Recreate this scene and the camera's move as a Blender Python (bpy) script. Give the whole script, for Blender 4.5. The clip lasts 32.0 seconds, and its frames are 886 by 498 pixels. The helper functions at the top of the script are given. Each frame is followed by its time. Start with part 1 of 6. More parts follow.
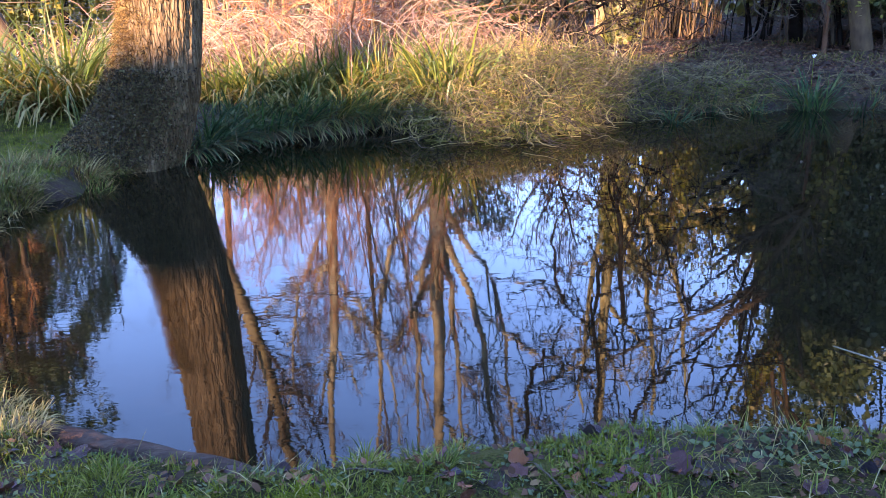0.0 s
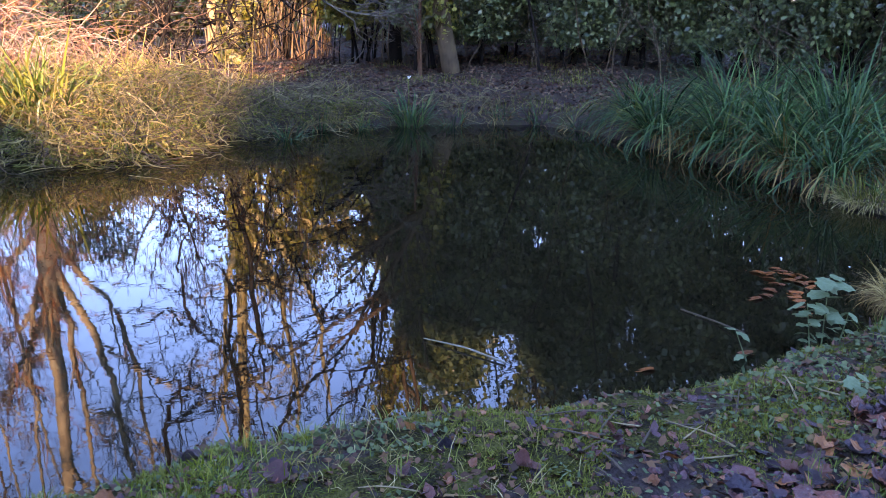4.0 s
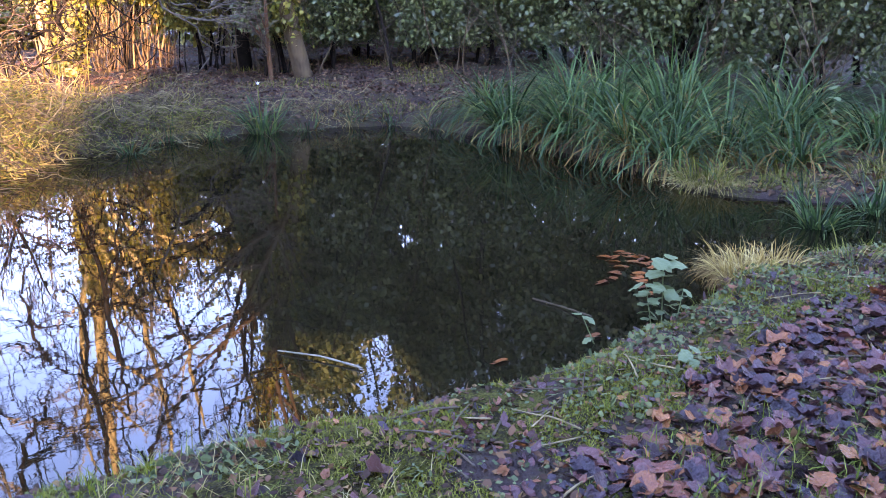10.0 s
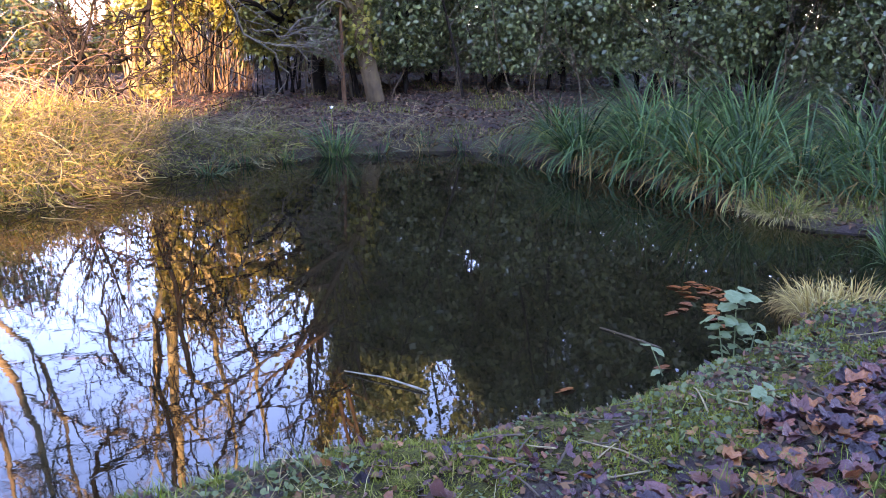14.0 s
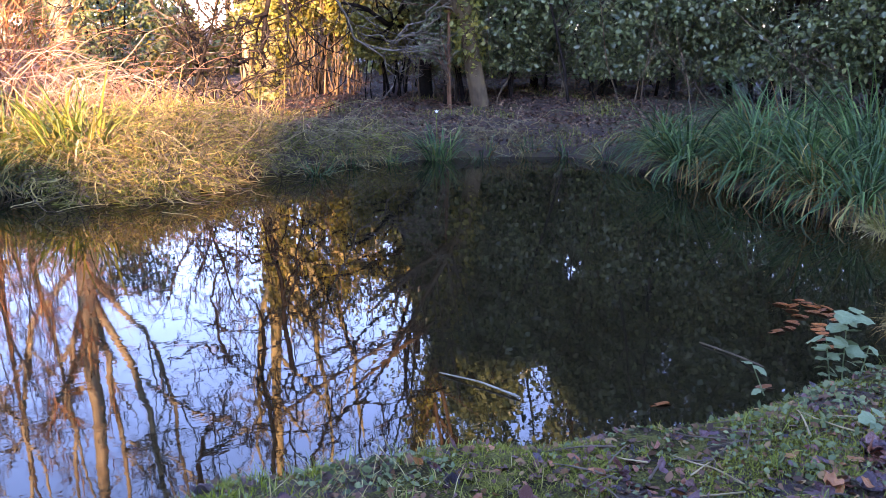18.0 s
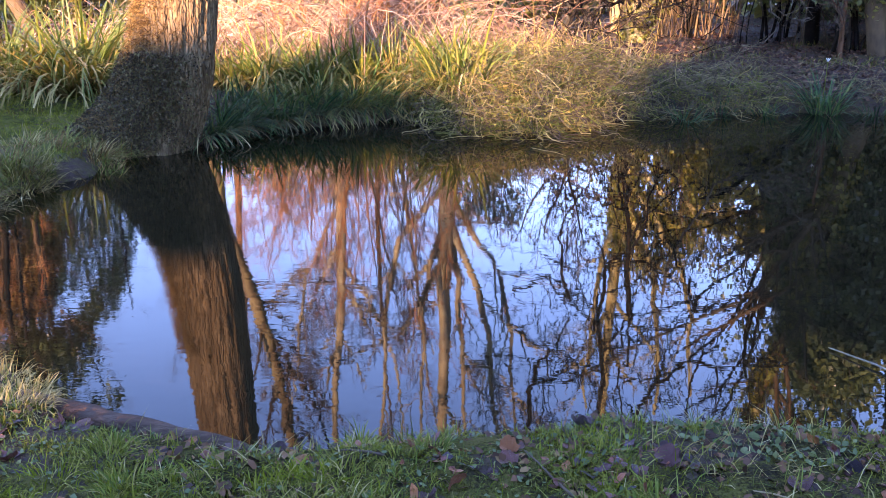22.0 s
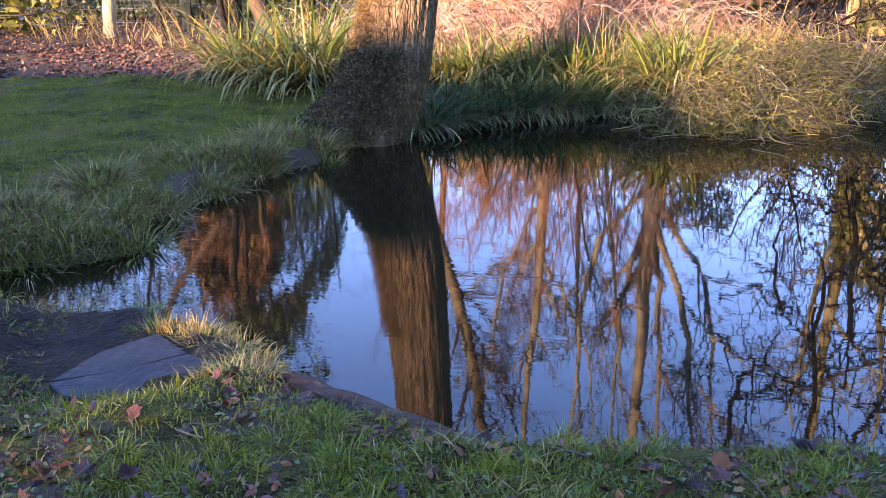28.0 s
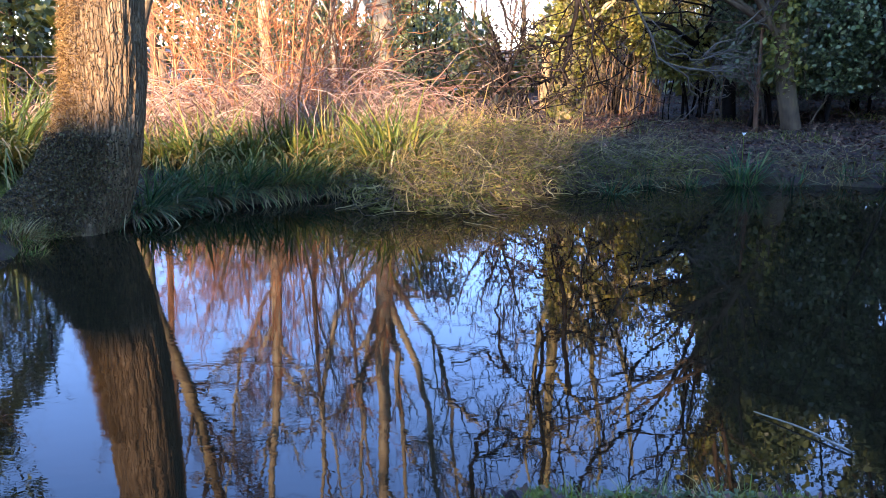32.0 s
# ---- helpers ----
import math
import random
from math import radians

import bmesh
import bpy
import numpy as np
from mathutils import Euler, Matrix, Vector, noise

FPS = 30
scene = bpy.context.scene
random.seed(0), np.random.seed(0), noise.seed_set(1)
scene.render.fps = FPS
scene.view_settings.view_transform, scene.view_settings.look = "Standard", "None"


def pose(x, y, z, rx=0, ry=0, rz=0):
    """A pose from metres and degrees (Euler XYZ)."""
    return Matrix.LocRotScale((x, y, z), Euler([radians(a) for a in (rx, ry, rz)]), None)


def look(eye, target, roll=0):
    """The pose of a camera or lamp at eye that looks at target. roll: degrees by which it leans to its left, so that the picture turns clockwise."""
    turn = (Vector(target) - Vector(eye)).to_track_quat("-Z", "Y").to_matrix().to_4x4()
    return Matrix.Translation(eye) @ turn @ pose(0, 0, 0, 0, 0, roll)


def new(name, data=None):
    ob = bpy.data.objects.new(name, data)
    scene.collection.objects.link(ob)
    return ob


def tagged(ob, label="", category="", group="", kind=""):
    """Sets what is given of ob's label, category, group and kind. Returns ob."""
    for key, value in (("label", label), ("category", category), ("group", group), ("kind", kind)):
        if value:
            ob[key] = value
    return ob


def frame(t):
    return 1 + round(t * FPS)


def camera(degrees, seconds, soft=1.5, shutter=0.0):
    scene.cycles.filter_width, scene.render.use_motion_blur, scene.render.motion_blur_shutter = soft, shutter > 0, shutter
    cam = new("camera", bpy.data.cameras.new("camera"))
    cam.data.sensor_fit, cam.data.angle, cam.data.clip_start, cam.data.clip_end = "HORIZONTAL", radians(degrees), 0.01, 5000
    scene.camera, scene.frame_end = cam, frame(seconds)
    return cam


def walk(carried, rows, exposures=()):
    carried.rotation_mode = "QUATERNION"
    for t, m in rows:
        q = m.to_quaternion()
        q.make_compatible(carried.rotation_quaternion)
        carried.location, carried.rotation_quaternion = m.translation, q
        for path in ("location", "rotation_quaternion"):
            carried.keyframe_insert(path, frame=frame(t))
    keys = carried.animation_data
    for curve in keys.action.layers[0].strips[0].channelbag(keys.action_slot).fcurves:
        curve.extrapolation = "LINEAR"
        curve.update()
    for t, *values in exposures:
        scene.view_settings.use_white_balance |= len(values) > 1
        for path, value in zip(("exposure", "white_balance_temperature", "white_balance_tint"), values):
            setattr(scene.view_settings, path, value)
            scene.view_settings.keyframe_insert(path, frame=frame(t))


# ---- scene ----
cam = camera(57.2, 32.0, soft=0.9)
PATH = [
    (0, (-0.014, 0.026, 1.121), (0.153, 1.913, 0.480), -1.27),
    (0.5, (-0.003, 0.021, 1.126), (0.258, 1.898, 0.486), -0.95),
    (1, (0.006, 0.032, 1.117), (0.378, 1.894, 0.486), 0.05),
    (1.5, (0.021, 0.028, 1.116), (0.526, 1.861, 0.495), 1.14),
    (2, (0.052, 0.022, 1.107), (0.694, 1.813, 0.490), 1.21),
    (2.5, (0.075, 0.008, 1.107), (0.843, 1.749, 0.491), 1.21),
    (3, (0.086, 0.007, 1.101), (0.957, 1.703, 0.495), 1.67),
    (3.5, (0.098, -0.003, 1.105), (1.038, 1.658, 0.508), 1.93),
    (5.5, (0.155, -0.035, 1.116), (1.240, 1.539, 0.529), 1.00),
    (6, (0.167, -0.034, 1.111), (1.283, 1.514, 0.516), 0.60),
    (6.5, (0.175, -0.035, 1.108), (1.321, 1.489, 0.505), 0.55),
    (7, (0.175, -0.036, 1.108), (1.337, 1.475, 0.501), 0.54),
    (7.5, (0.175, -0.039, 1.106), (1.348, 1.463, 0.499), 0.50),
    (8, (0.179, -0.041, 1.105), (1.359, 1.454, 0.496), 0.42),
    (8.5, (0.184, -0.046, 1.109), (1.378, 1.438, 0.500), 0.43),
    (9, (0.183, -0.049, 1.112), (1.398, 1.420, 0.508), 0.45),
    (9.5, (0.187, -0.050, 1.113), (1.416, 1.411, 0.516), 0.42),
    (10, (0.186, -0.052, 1.118), (1.428, 1.403, 0.535), 0.37),
    (10.5, (0.184, -0.056, 1.122), (1.437, 1.399, 0.561), 0.30),
    (11, (0.183, -0.060, 1.125), (1.440, 1.397, 0.580), 0.34),
    (11.5, (0.184, -0.063, 1.126), (1.436, 1.402, 0.592), 0.27),
    (12, (0.185, -0.061, 1.122), (1.399, 1.438, 0.594), 0.05),
    (12.5, (0.180, -0.055, 1.118), (1.351, 1.475, 0.581), -0.14),
    (13, (0.180, -0.050, 1.116), (1.333, 1.493, 0.576), -0.04),
    (13.5, (0.179, -0.049, 1.116), (1.317, 1.506, 0.580), 0.39),
    (14, (0.175, -0.053, 1.122), (1.299, 1.514, 0.596), 0.57),
    (14.5, (0.173, -0.049, 1.118), (1.293, 1.524, 0.596), 0.73),
    (16.5, (0.173, -0.064, 1.132), (1.247, 1.549, 0.637), 0.99),
    (17, (0.172, -0.074, 1.139), (1.212, 1.562, 0.647), 1.04),
    (17.5, (0.170, -0.082, 1.142), (1.153, 1.587, 0.641), 0.84),
    (18, (0.162, -0.080, 1.139), (1.080, 1.619, 0.618), 0.73),
    (18.5, (0.155, -0.077, 1.136), (1.006, 1.648, 0.588), 0.68),
    (19, (0.149, -0.072, 1.134), (0.936, 1.677, 0.566), 0.55),
    (19.5, (0.139, -0.069, 1.129), (0.881, 1.695, 0.548), 0.47),
    (20, (0.122, -0.066, 1.127), (0.793, 1.717, 0.520), 0.73),
    (20.5, (0.097, -0.040, 1.123), (0.657, 1.774, 0.495), 1.60),
    (21, (0.060, -0.027, 1.117), (0.474, 1.822, 0.477), 1.53),
    (21.5, (0.030, -0.018, 1.116), (0.303, 1.854, 0.468), 0.61),
    (22, (0.007, -0.010, 1.122), (0.149, 1.874, 0.466), 0.31),
    (22.5, (0.003, -0.006, 1.124), (0.038, 1.879, 0.456), -0.20),
    (23, (0.001, -0.002, 1.121), (-0.020, 1.880, 0.444), -0.59),
    (23.5, (0.002, -0.001, 1.117), (-0.063, 1.879, 0.438), -0.70),
    (24, (-0.005, -0.003, 1.119), (-0.123, 1.874, 0.438), -0.80),
    (24.5, (-0.013, -0.006, 1.120), (-0.178, 1.866, 0.437), -1.07),
    (25, (-0.024, -0.007, 1.116), (-0.229, 1.861, 0.434), -1.22),
    (25.5, (-0.035, -0.011, 1.115), (-0.289, 1.852, 0.435), -1.40),
    (26, (-0.046, -0.012, 1.116), (-0.342, 1.846, 0.438), -1.45),
    (26.5, (-0.055, -0.013, 1.116), (-0.380, 1.841, 0.440), -1.50),
    (28.5, (-0.034, -0.011, 1.129), (-0.369, 1.851, 0.480), -1.25),
    (29, (-0.040, -0.014, 1.126), (-0.335, 1.861, 0.497), -0.96),
    (29.5, (-0.028, -0.013, 1.127), (-0.240, 1.879, 0.516), -0.43),
    (30, (-0.026, -0.003, 1.117), (-0.112, 1.906, 0.524), 0.03),
    (30.5, (-0.010, -0.003, 1.124), (0.045, 1.915, 0.561), -0.01),
    (31, (0.026, -0.001, 1.121), (0.205, 1.921, 0.597), 0.09),
    (31.5, (0.034, -0.001, 1.113), (0.293, 1.920, 0.620), 0.21),
    (32, (0.049, -0.011, 1.116), (0.341, 1.909, 0.638), 0.24),
]
walk(cam, [(t, look(eye, target, roll)) for t, eye, target, roll in PATH],
     exposures=[(0, 4.02, 7700, 45), (2.0, 3.82, 7800, 45), (3.5, 4.08, 8200, 49), (6, 4.7, 9150, 56), (12, 4.98, 9700, 57), (14, 4.82, 9500, 57), (17, 4.65, 9000, 57), (20.5, 4.38, 8500, 54), (24, 3.97, 7850, 50), (29, 3.92, 7600, 46), (31, 3.86, 7200, 40), (32, 3.72, 7100, 39)])

# ---- light ----
SUN_EL, SUN_AZ = radians(15.0), radians(30.0)   # low winter sun, behind the camera and to its left
SUN_WAY = Vector((math.sin(SUN_AZ) * math.cos(SUN_EL), math.cos(SUN_AZ) * math.cos(SUN_EL), -math.sin(SUN_EL)))
world = bpy.data.worlds.new("world")
scene.world = world
world.use_nodes = True
wn = world.node_tree.nodes
sky = wn.new("ShaderNodeTexSky")
sky.sky_type, sky.sun_disc = "NISHITA", False
sky.sun_elevation, sky.sun_rotation = SUN_EL, math.pi + SUN_AZ
sky.air_density, sky.dust_density, sky.ozone_density = 1.0, 0.1, 5.0
deep = wn.new("ShaderNodeHueSaturation")      # a clear, deep blue winter sky
deep.inputs["Saturation"].default_value = 1.07
world.node_tree.links.new(sky.outputs[0], deep.inputs["Color"])
world.node_tree.links.new(deep.outputs[0], wn["Background"].inputs[0])
wn["Background"].inputs[1].default_value = 0.142
sun = new("sun", bpy.data.lights.new("sun", "SUN"))
sun.data.energy, sun.data.angle, sun.data.color = 2.3, radians(1.4), (1.0, 0.86, 0.61)
sun.matrix_world = look((0, 0, 20), Vector((0, 0, 20)) + SUN_WAY)

RNG = np.random.default_rng(7)


# ---- materials ----
def material(name, ramp, scale=6.0, rough=0.8, bump=0.3, bump_scale=40.0, island=0.0, objects=0.0, clear=0.0, stretch=(1, 1, 1), fine=4.0, spec=0.3):
    """A surface whose colour runs along ramp by noise at two scales, by a random value for each island or for each object."""
    m = bpy.data.materials.new(name)
    m.use_nodes = True
    nt = m.node_tree
    n, link = nt.nodes, nt.links.new
    b = n["Principled BSDF"]
    b.inputs["Roughness"].default_value = rough
    b.inputs["Specular IOR Level"].default_value = spec
    co = n.new("ShaderNodeTexCoord")
    mp = n.new("ShaderNodeMapping")
    mp.inputs["Scale"].default_value = stretch
    link(co.outputs["Object"], mp.inputs[0])
    n1, n2 = n.new("ShaderNodeTexNoise"), n.new("ShaderNodeTexNoise")
    n1.inputs["Scale"].default_value, n1.inputs["Detail"].default_value = scale, 4
    n2.inputs["Scale"].default_value, n2.inputs["Detail"].default_value = scale * fine, 6
    link(mp.outputs[0], n1.inputs[0]), link(mp.outputs[0], n2.inputs[0])
    mix = n.new("ShaderNodeMath")
    mix.operation = "MULTIPLY_ADD"
    mix.inputs[1].default_value = 0.45
    link(n2.outputs[0], mix.inputs[0])
    half = n.new("ShaderNodeMath")
    half.operation = "MULTIPLY"
    half.inputs[1].default_value = 0.55
    link(n1.outputs[0], half.inputs[0]), link(half.outputs[0], mix.inputs[2])
    value = mix.outputs[0]
    for amount, kind, socket in ((island, "ShaderNodeNewGeometry", "Random Per Island"), (objects, "ShaderNodeObjectInfo", "Random")):
        if amount:
            src, lerp = n.new(kind), n.new("ShaderNodeMix")
            lerp.inputs[0].default_value = amount
            link(value, lerp.inputs[2]), link(src.outputs[socket], lerp.inputs[3])
            value = lerp.outputs[0]
    r = n.new("ShaderNodeValToRGB")
    els = r.color_ramp.elements
    while len(els) < len(ramp):
        els.new(0.5)
    for e, (at, c) in zip(els, ramp):
        grey = 0.3 * c[0] + 0.55 * c[1] + 0.15 * c[2]
        e.position, e.color = at, (*[max(0.004, grey + (q - grey) * 1.12) for q in c], 1)
    link(value, r.inputs[0]), link(r.outputs[0], b.inputs["Base Color"])
    if bump:
        bn, bt = n.new("ShaderNodeBump"), n.new("ShaderNodeTexNoise")
        bt.inputs["Scale"].default_value, bt.inputs["Detail"].default_value = bump_scale, 5
        link(mp.outputs[0], bt.inputs[0]), link(bt.outputs[0], bn.inputs["Height"])
        bn.inputs["Strength"].default_value, bn.inputs["Distance"].default_value = bump, 0.02
        link(bn.outputs[0], b.inputs["Normal"])
    if clear:
        tr, ms = n.new("ShaderNodeBsdfTranslucent"), n.new("ShaderNodeMixShader")
        ms.inputs[0].default_value = clear
        link(r.outputs[0], tr.inputs[0]), link(b.outputs[0], ms.inputs[1]), link(tr.outputs[0], ms.inputs[2])
        link(ms.outputs[0], n["Material Output"].inputs[0])
    return m


SOIL = material("soil", [(0.3, (0.020, 0.013, 0.012)), (0.46, (0.048, 0.031, 0.027)), (0.56, (0.056, 0.044, 0.024)), (0.72, (0.066, 0.064, 0.026))], 2.6, 0.9, 1.0, 90, fine=14, spec=0.2)
BARK = material("bark", [(0.32, (0.072, 0.049, 0.028)), (0.48, (0.135, 0.097, 0.058)), (0.66, (0.22, 0.167, 0.104))], 9, 0.9, 0.8, 45, stretch=(1, 1, 0.25), spec=0.12)
def fissured(m, scale, stretch):
    """Lays narrow dark upright fissures over a bark."""
    n, link = m.node_tree.nodes, m.node_tree.links.new
    b = n["Principled BSDF"]
    old = b.inputs["Base Color"].links[0].from_socket
    co, mp, warp, tex, ramp, mix = (n.new("ShaderNode" + k) for k in ("TexCoord", "Mapping", "TexNoise", "TexVoronoi", "ValToRGB", "Mix"))
    mp.inputs["Scale"].default_value = (1, 1, stretch)
    warp.inputs["Scale"].default_value, warp.inputs["Detail"].default_value = 9, 3
    add = n.new("ShaderNodeVectorMath")
    add.operation = "MULTIPLY_ADD"
    add.inputs[1].default_value = (0.035, 0.035, 0.3)
    link(co.outputs["Object"], warp.inputs[0]), link(warp.outputs["Color"], add.inputs[0]), link(co.outputs["Object"], add.inputs[2])
    link(add.outputs[0], mp.inputs[0]), link(mp.outputs[0], tex.inputs[0])
    tex.feature = "DISTANCE_TO_EDGE"
    tex.inputs["Scale"].default_value = scale
    ramp.color_ramp.elements[0].position, ramp.color_ramp.elements[0].color = 0.0, (0.62, 0.56, 0.5, 1)
    ramp.color_ramp.elements[1].position, ramp.color_ramp.elements[1].color = 0.2, (1, 1, 1, 1)
    mix.data_type, mix.blend_type = "RGBA", "MULTIPLY"
    mix.inputs[0].default_value = 1.0
    link(tex.outputs["Distance"], ramp.inputs[0]), link(old, mix.inputs[6]), link(ramp.outputs[0], mix.inputs[7]), link(mix.outputs[2], b.inputs["Base Color"])
    bn = n.new("ShaderNodeBump")
    bn.inputs["Strength"].default_value, bn.inputs["Distance"].default_value = 0.9, 0.02
    link(ramp.outputs[0], bn.inputs["Height"]), link(b.inputs["Normal"].links[0].from_socket, bn.inputs["Normal"]), link(bn.outputs[0], b.inputs["Normal"])
    return m


fissured(BARK, 40, 0.24)
BARK_DARK = material("bark_dark", [(0.3, (0.036, 0.024, 0.015)), (0.6, (0.10, 0.066, 0.038)), (0.75, (0.12, 0.10, 0.045))], 5, 0.9, 0.5, 40, stretch=(1, 1, 0.4))
BARK_PALE = material("bark_pale", [(0.3, (0.14, 0.11, 0.07)), (0.55, (0.30, 0.25, 0.16)), (0.75, (0.36, 0.33, 0.2))], 4, 0.85, 0.4, 40, stretch=(1, 1, 0.5))
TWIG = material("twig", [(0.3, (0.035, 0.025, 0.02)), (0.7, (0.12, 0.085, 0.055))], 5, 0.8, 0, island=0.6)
BRAMBLE = material("bramble_stem", [(0.1, (0.12, 0.058, 0.04)), (0.5, (0.26, 0.155, 0.11)), (0.9, (0.42, 0.32, 0.235))], 5, 0.7, 0, island=0.8)
SEDGE = material("sedge_blade", [(0.08, (0.007, 0.024, 0.011)), (0.4, (0.019, 0.070, 0.029)), (0.75, (0.048, 0.135, 0.046)), (0.95, (0.18, 0.18, 0.065))], 5, 0.5, 0, island=0.85, clear=0.25, spec=0.22)
IRIS = material("iris_blade", [(0.1, (0.036, 0.062, 0.014)), (0.5, (0.088, 0.118, 0.027)), (0.8, (0.18, 0.17, 0.05)), (0.95, (0.30, 0.19, 0.085))], 5, 0.5, 0, island=0.85, clear=0.25, spec=0.3)
STRAW = material("dry_grass", [(0.05, (0.13, 0.10, 0.03)), (0.4, (0.23, 0.175, 0.06)), (0.75, (0.33, 0.26, 0.11)), (0.95, (0.42, 0.34, 0.18))], 5, 0.7, 0, island=0.85, clear=0.15)
OLIVE = material("olive_grass", [(0.05, (0.035, 0.05, 0.012)), (0.5, (0.10, 0.12, 0.028)), (0.9, (0.24, 0.21, 0.07))], 5, 0.7, 0, island=0.85, clear=0.15, spec=0.15)
GRASS = material("grass_blade", [(0.05, (0.034, 0.056, 0.014)), (0.45, (0.09, 0.135, 0.032)), (0.75, (0.17, 0.21, 0.055)), (0.95, (0.32, 0.25, 0.11))], 3, 0.6, 0, island=0.7, clear=0.2, spec=0.1)
LAWN = material("lawn_blade", [(0.05, (0.042, 0.054, 0.010)), (0.45, (0.115, 0.148, 0.020)), (0.78, (0.19, 0.19, 0.045)), (0.97, (0.26, 0.21, 0.10))], 3, 0.7, 0, island=0.7, clear=0.2, spec=0.06)
MOSS = material("moss_frond", [(0.08, (0.045, 0.046, 0.014)), (0.45, (0.115, 0.125, 0.028)), (0.8, (0.19, 0.19, 0.05)), (0.96, (0.30, 0.24, 0.10))], 4, 0.9, 0, island=0.75, clear=0.15, spec=0.1)
HERB = material("herb_leaf", [(0.1, (0.039, 0.069, 0.028)), (0.6, (0.090, 0.129, 0.057)), (0.95, (0.168, 0.189, 0.085))], 5, 0.6, 0, island=0.7, clear=0.2)
NETTLE = material("nettle_leaf", [(0.2, (0.06, 0.11, 0.05)), (0.8, (0.17, 0.24, 0.13))], 30, 0.6, 0.4, 60, island=0.5, clear=0.2)
HOLLY = material("evergreen_leaf", [(0.1, (0.032, 0.058, 0.031)), (0.5, (0.085, 0.122, 0.055)), (0.9, (0.15, 0.18, 0.075))], 5, 0.32, 0, island=0.85, clear=0.25, spec=0.5)
IVY = material("ivy_leaf", [(0.1, (0.055, 0.064, 0.015)), (0.5, (0.145, 0.148, 0.034)), (0.9, (0.27, 0.225, 0.066))], 5, 0.45, 0, island=0.85, clear=0.2, spec=0.4)
LITTER = material("leaf_litter", [(0.05, (0.034, 0.017, 0.011)), (0.4, (0.082, 0.038, 0.024)), (0.75, (0.15, 0.066, 0.034)), (0.95, (0.23, 0.13, 0.06))], 6, 0.65, 0, island=0.9, spec=0.2)
LEAF = material("fallen_leaf", [(0.14, (0.020, 0.012, 0.017)), (0.36, (0.060, 0.024, 0.028)), (0.58, (0.125, 0.042, 0.038)), (0.79, (0.22, 0.064, 0.032)), (0.94, (0.37, 0.13, 0.05))], 25, 0.42, 0.6, 90, objects=0.78, spec=0.45)
LOG = material("log_bark", [(0.3, (0.03, 0.02, 0.016)), (0.55, (0.075, 0.046, 0.034)), (0.75, (0.125, 0.082, 0.06))], 14, 0.8, 0.9, 60, stretch=(0.4, 1, 1), spec=0.15)
SLATE = material("wet_slate", [(0.3, (0.010, 0.011, 0.014)), (0.55, (0.022, 0.023, 0.028)), (0.72, (0.05, 0.05, 0.052))], 9, 0.42, 0.35, 30, fine=7, spec=0.16)
WOOD = material("weathered_post", [(0.3, (0.16, 0.11, 0.06)), (0.7, (0.34, 0.25, 0.14))], 8, 0.8, 0.4, 60, stretch=(1, 1, 0.15))
WIRE = material("fence_wire", [(0.3, (0.10, 0.10, 0.10)), (0.7, (0.18, 0.18, 0.17))], 20, 0.5, 0)
PETAL = material("white_petal", [(0.3, (0.7, 0.7, 0.68)), (0.7, (0.82, 0.82, 0.8))], 30, 0.6, 0)

# near-black bark: the shade on limbs and stems is put into the colour
SHADED_BARK = material("shaded_bark", [(0.3, (0.005, 0.0045, 0.004)), (0.7, (0.019, 0.015, 0.012))], 6, 0.8, 0.5, 40, spec=0.08)
PALE_STICK = material("pale_stick", [(0.3, (0.13, 0.115, 0.09)), (0.7, (0.26, 0.235, 0.19))], 30, 0.7, 0.2, 80)
DEAD_IVY = material("dead_ivy_leaf", [(0.1, (0.022, 0.017, 0.011)), (0.5, (0.06, 0.043, 0.026)), (0.85, (0.095, 0.092, 0.04)), (0.97, (0.2, 0.17, 0.12))], 6, 0.8, 0, island=0.85, spec=0.15)
FAR_LITTER = material("dull_litter", [(0.05, (0.03, 0.016, 0.014)), (0.45, (0.075, 0.038, 0.03)), (0.8, (0.13, 0.07, 0.045)), (0.97, (0.24, 0.15, 0.09))], 6, 0.7, 0, island=0.9, spec=0.2)
SLIM_BARK = material("mottled_bark", [(0.3, (0.06, 0.042, 0.026)), (0.5, (0.14, 0.105, 0.06)), (0.62, (0.22, 0.175, 0.09)), (0.8, (0.29, 0.25, 0.16))], 14, 0.85, 0.4, 40, stretch=(1, 1, 0.5), fine=2)
COPPICE = material("coppice_bark", [(0.3, (0.07, 0.045, 0.025)), (0.6, (0.15, 0.10, 0.055)), (0.8, (0.24, 0.17, 0.10))], 6, 0.85, 0.4, 40, objects=0.6)
BARK_GREY = material("grey_twig_bark", [(0.3, (0.05, 0.042, 0.032)), (0.6, (0.11, 0.095, 0.07)), (0.8, (0.17, 0.15, 0.11))], 6, 0.85, 0.4, 40)
RED_STEM = material("red_brown_bark", [(0.3, (0.06, 0.028, 0.017)), (0.6, (0.14, 0.065, 0.035)), (0.8, (0.2, 0.11, 0.06))], 7, 0.85, 0.4, 40, stretch=(1, 1, 0.4))
BLEACHED = material("bleached_stem", [(0.1, (0.055, 0.042, 0.025)), (0.5, (0.12, 0.098, 0.058)), (0.9, (0.27, 0.225, 0.12))], 5, 0.8, 0, island=0.85, spec=0.06)
DEAD_SEDGE = material("dead_sedge", [(0.1, (0.062, 0.034, 0.015)), (0.5, (0.155, 0.092, 0.038)), (0.9, (0.29, 0.195, 0.085))], 5, 0.75, 0, island=0.85, spec=0.08)
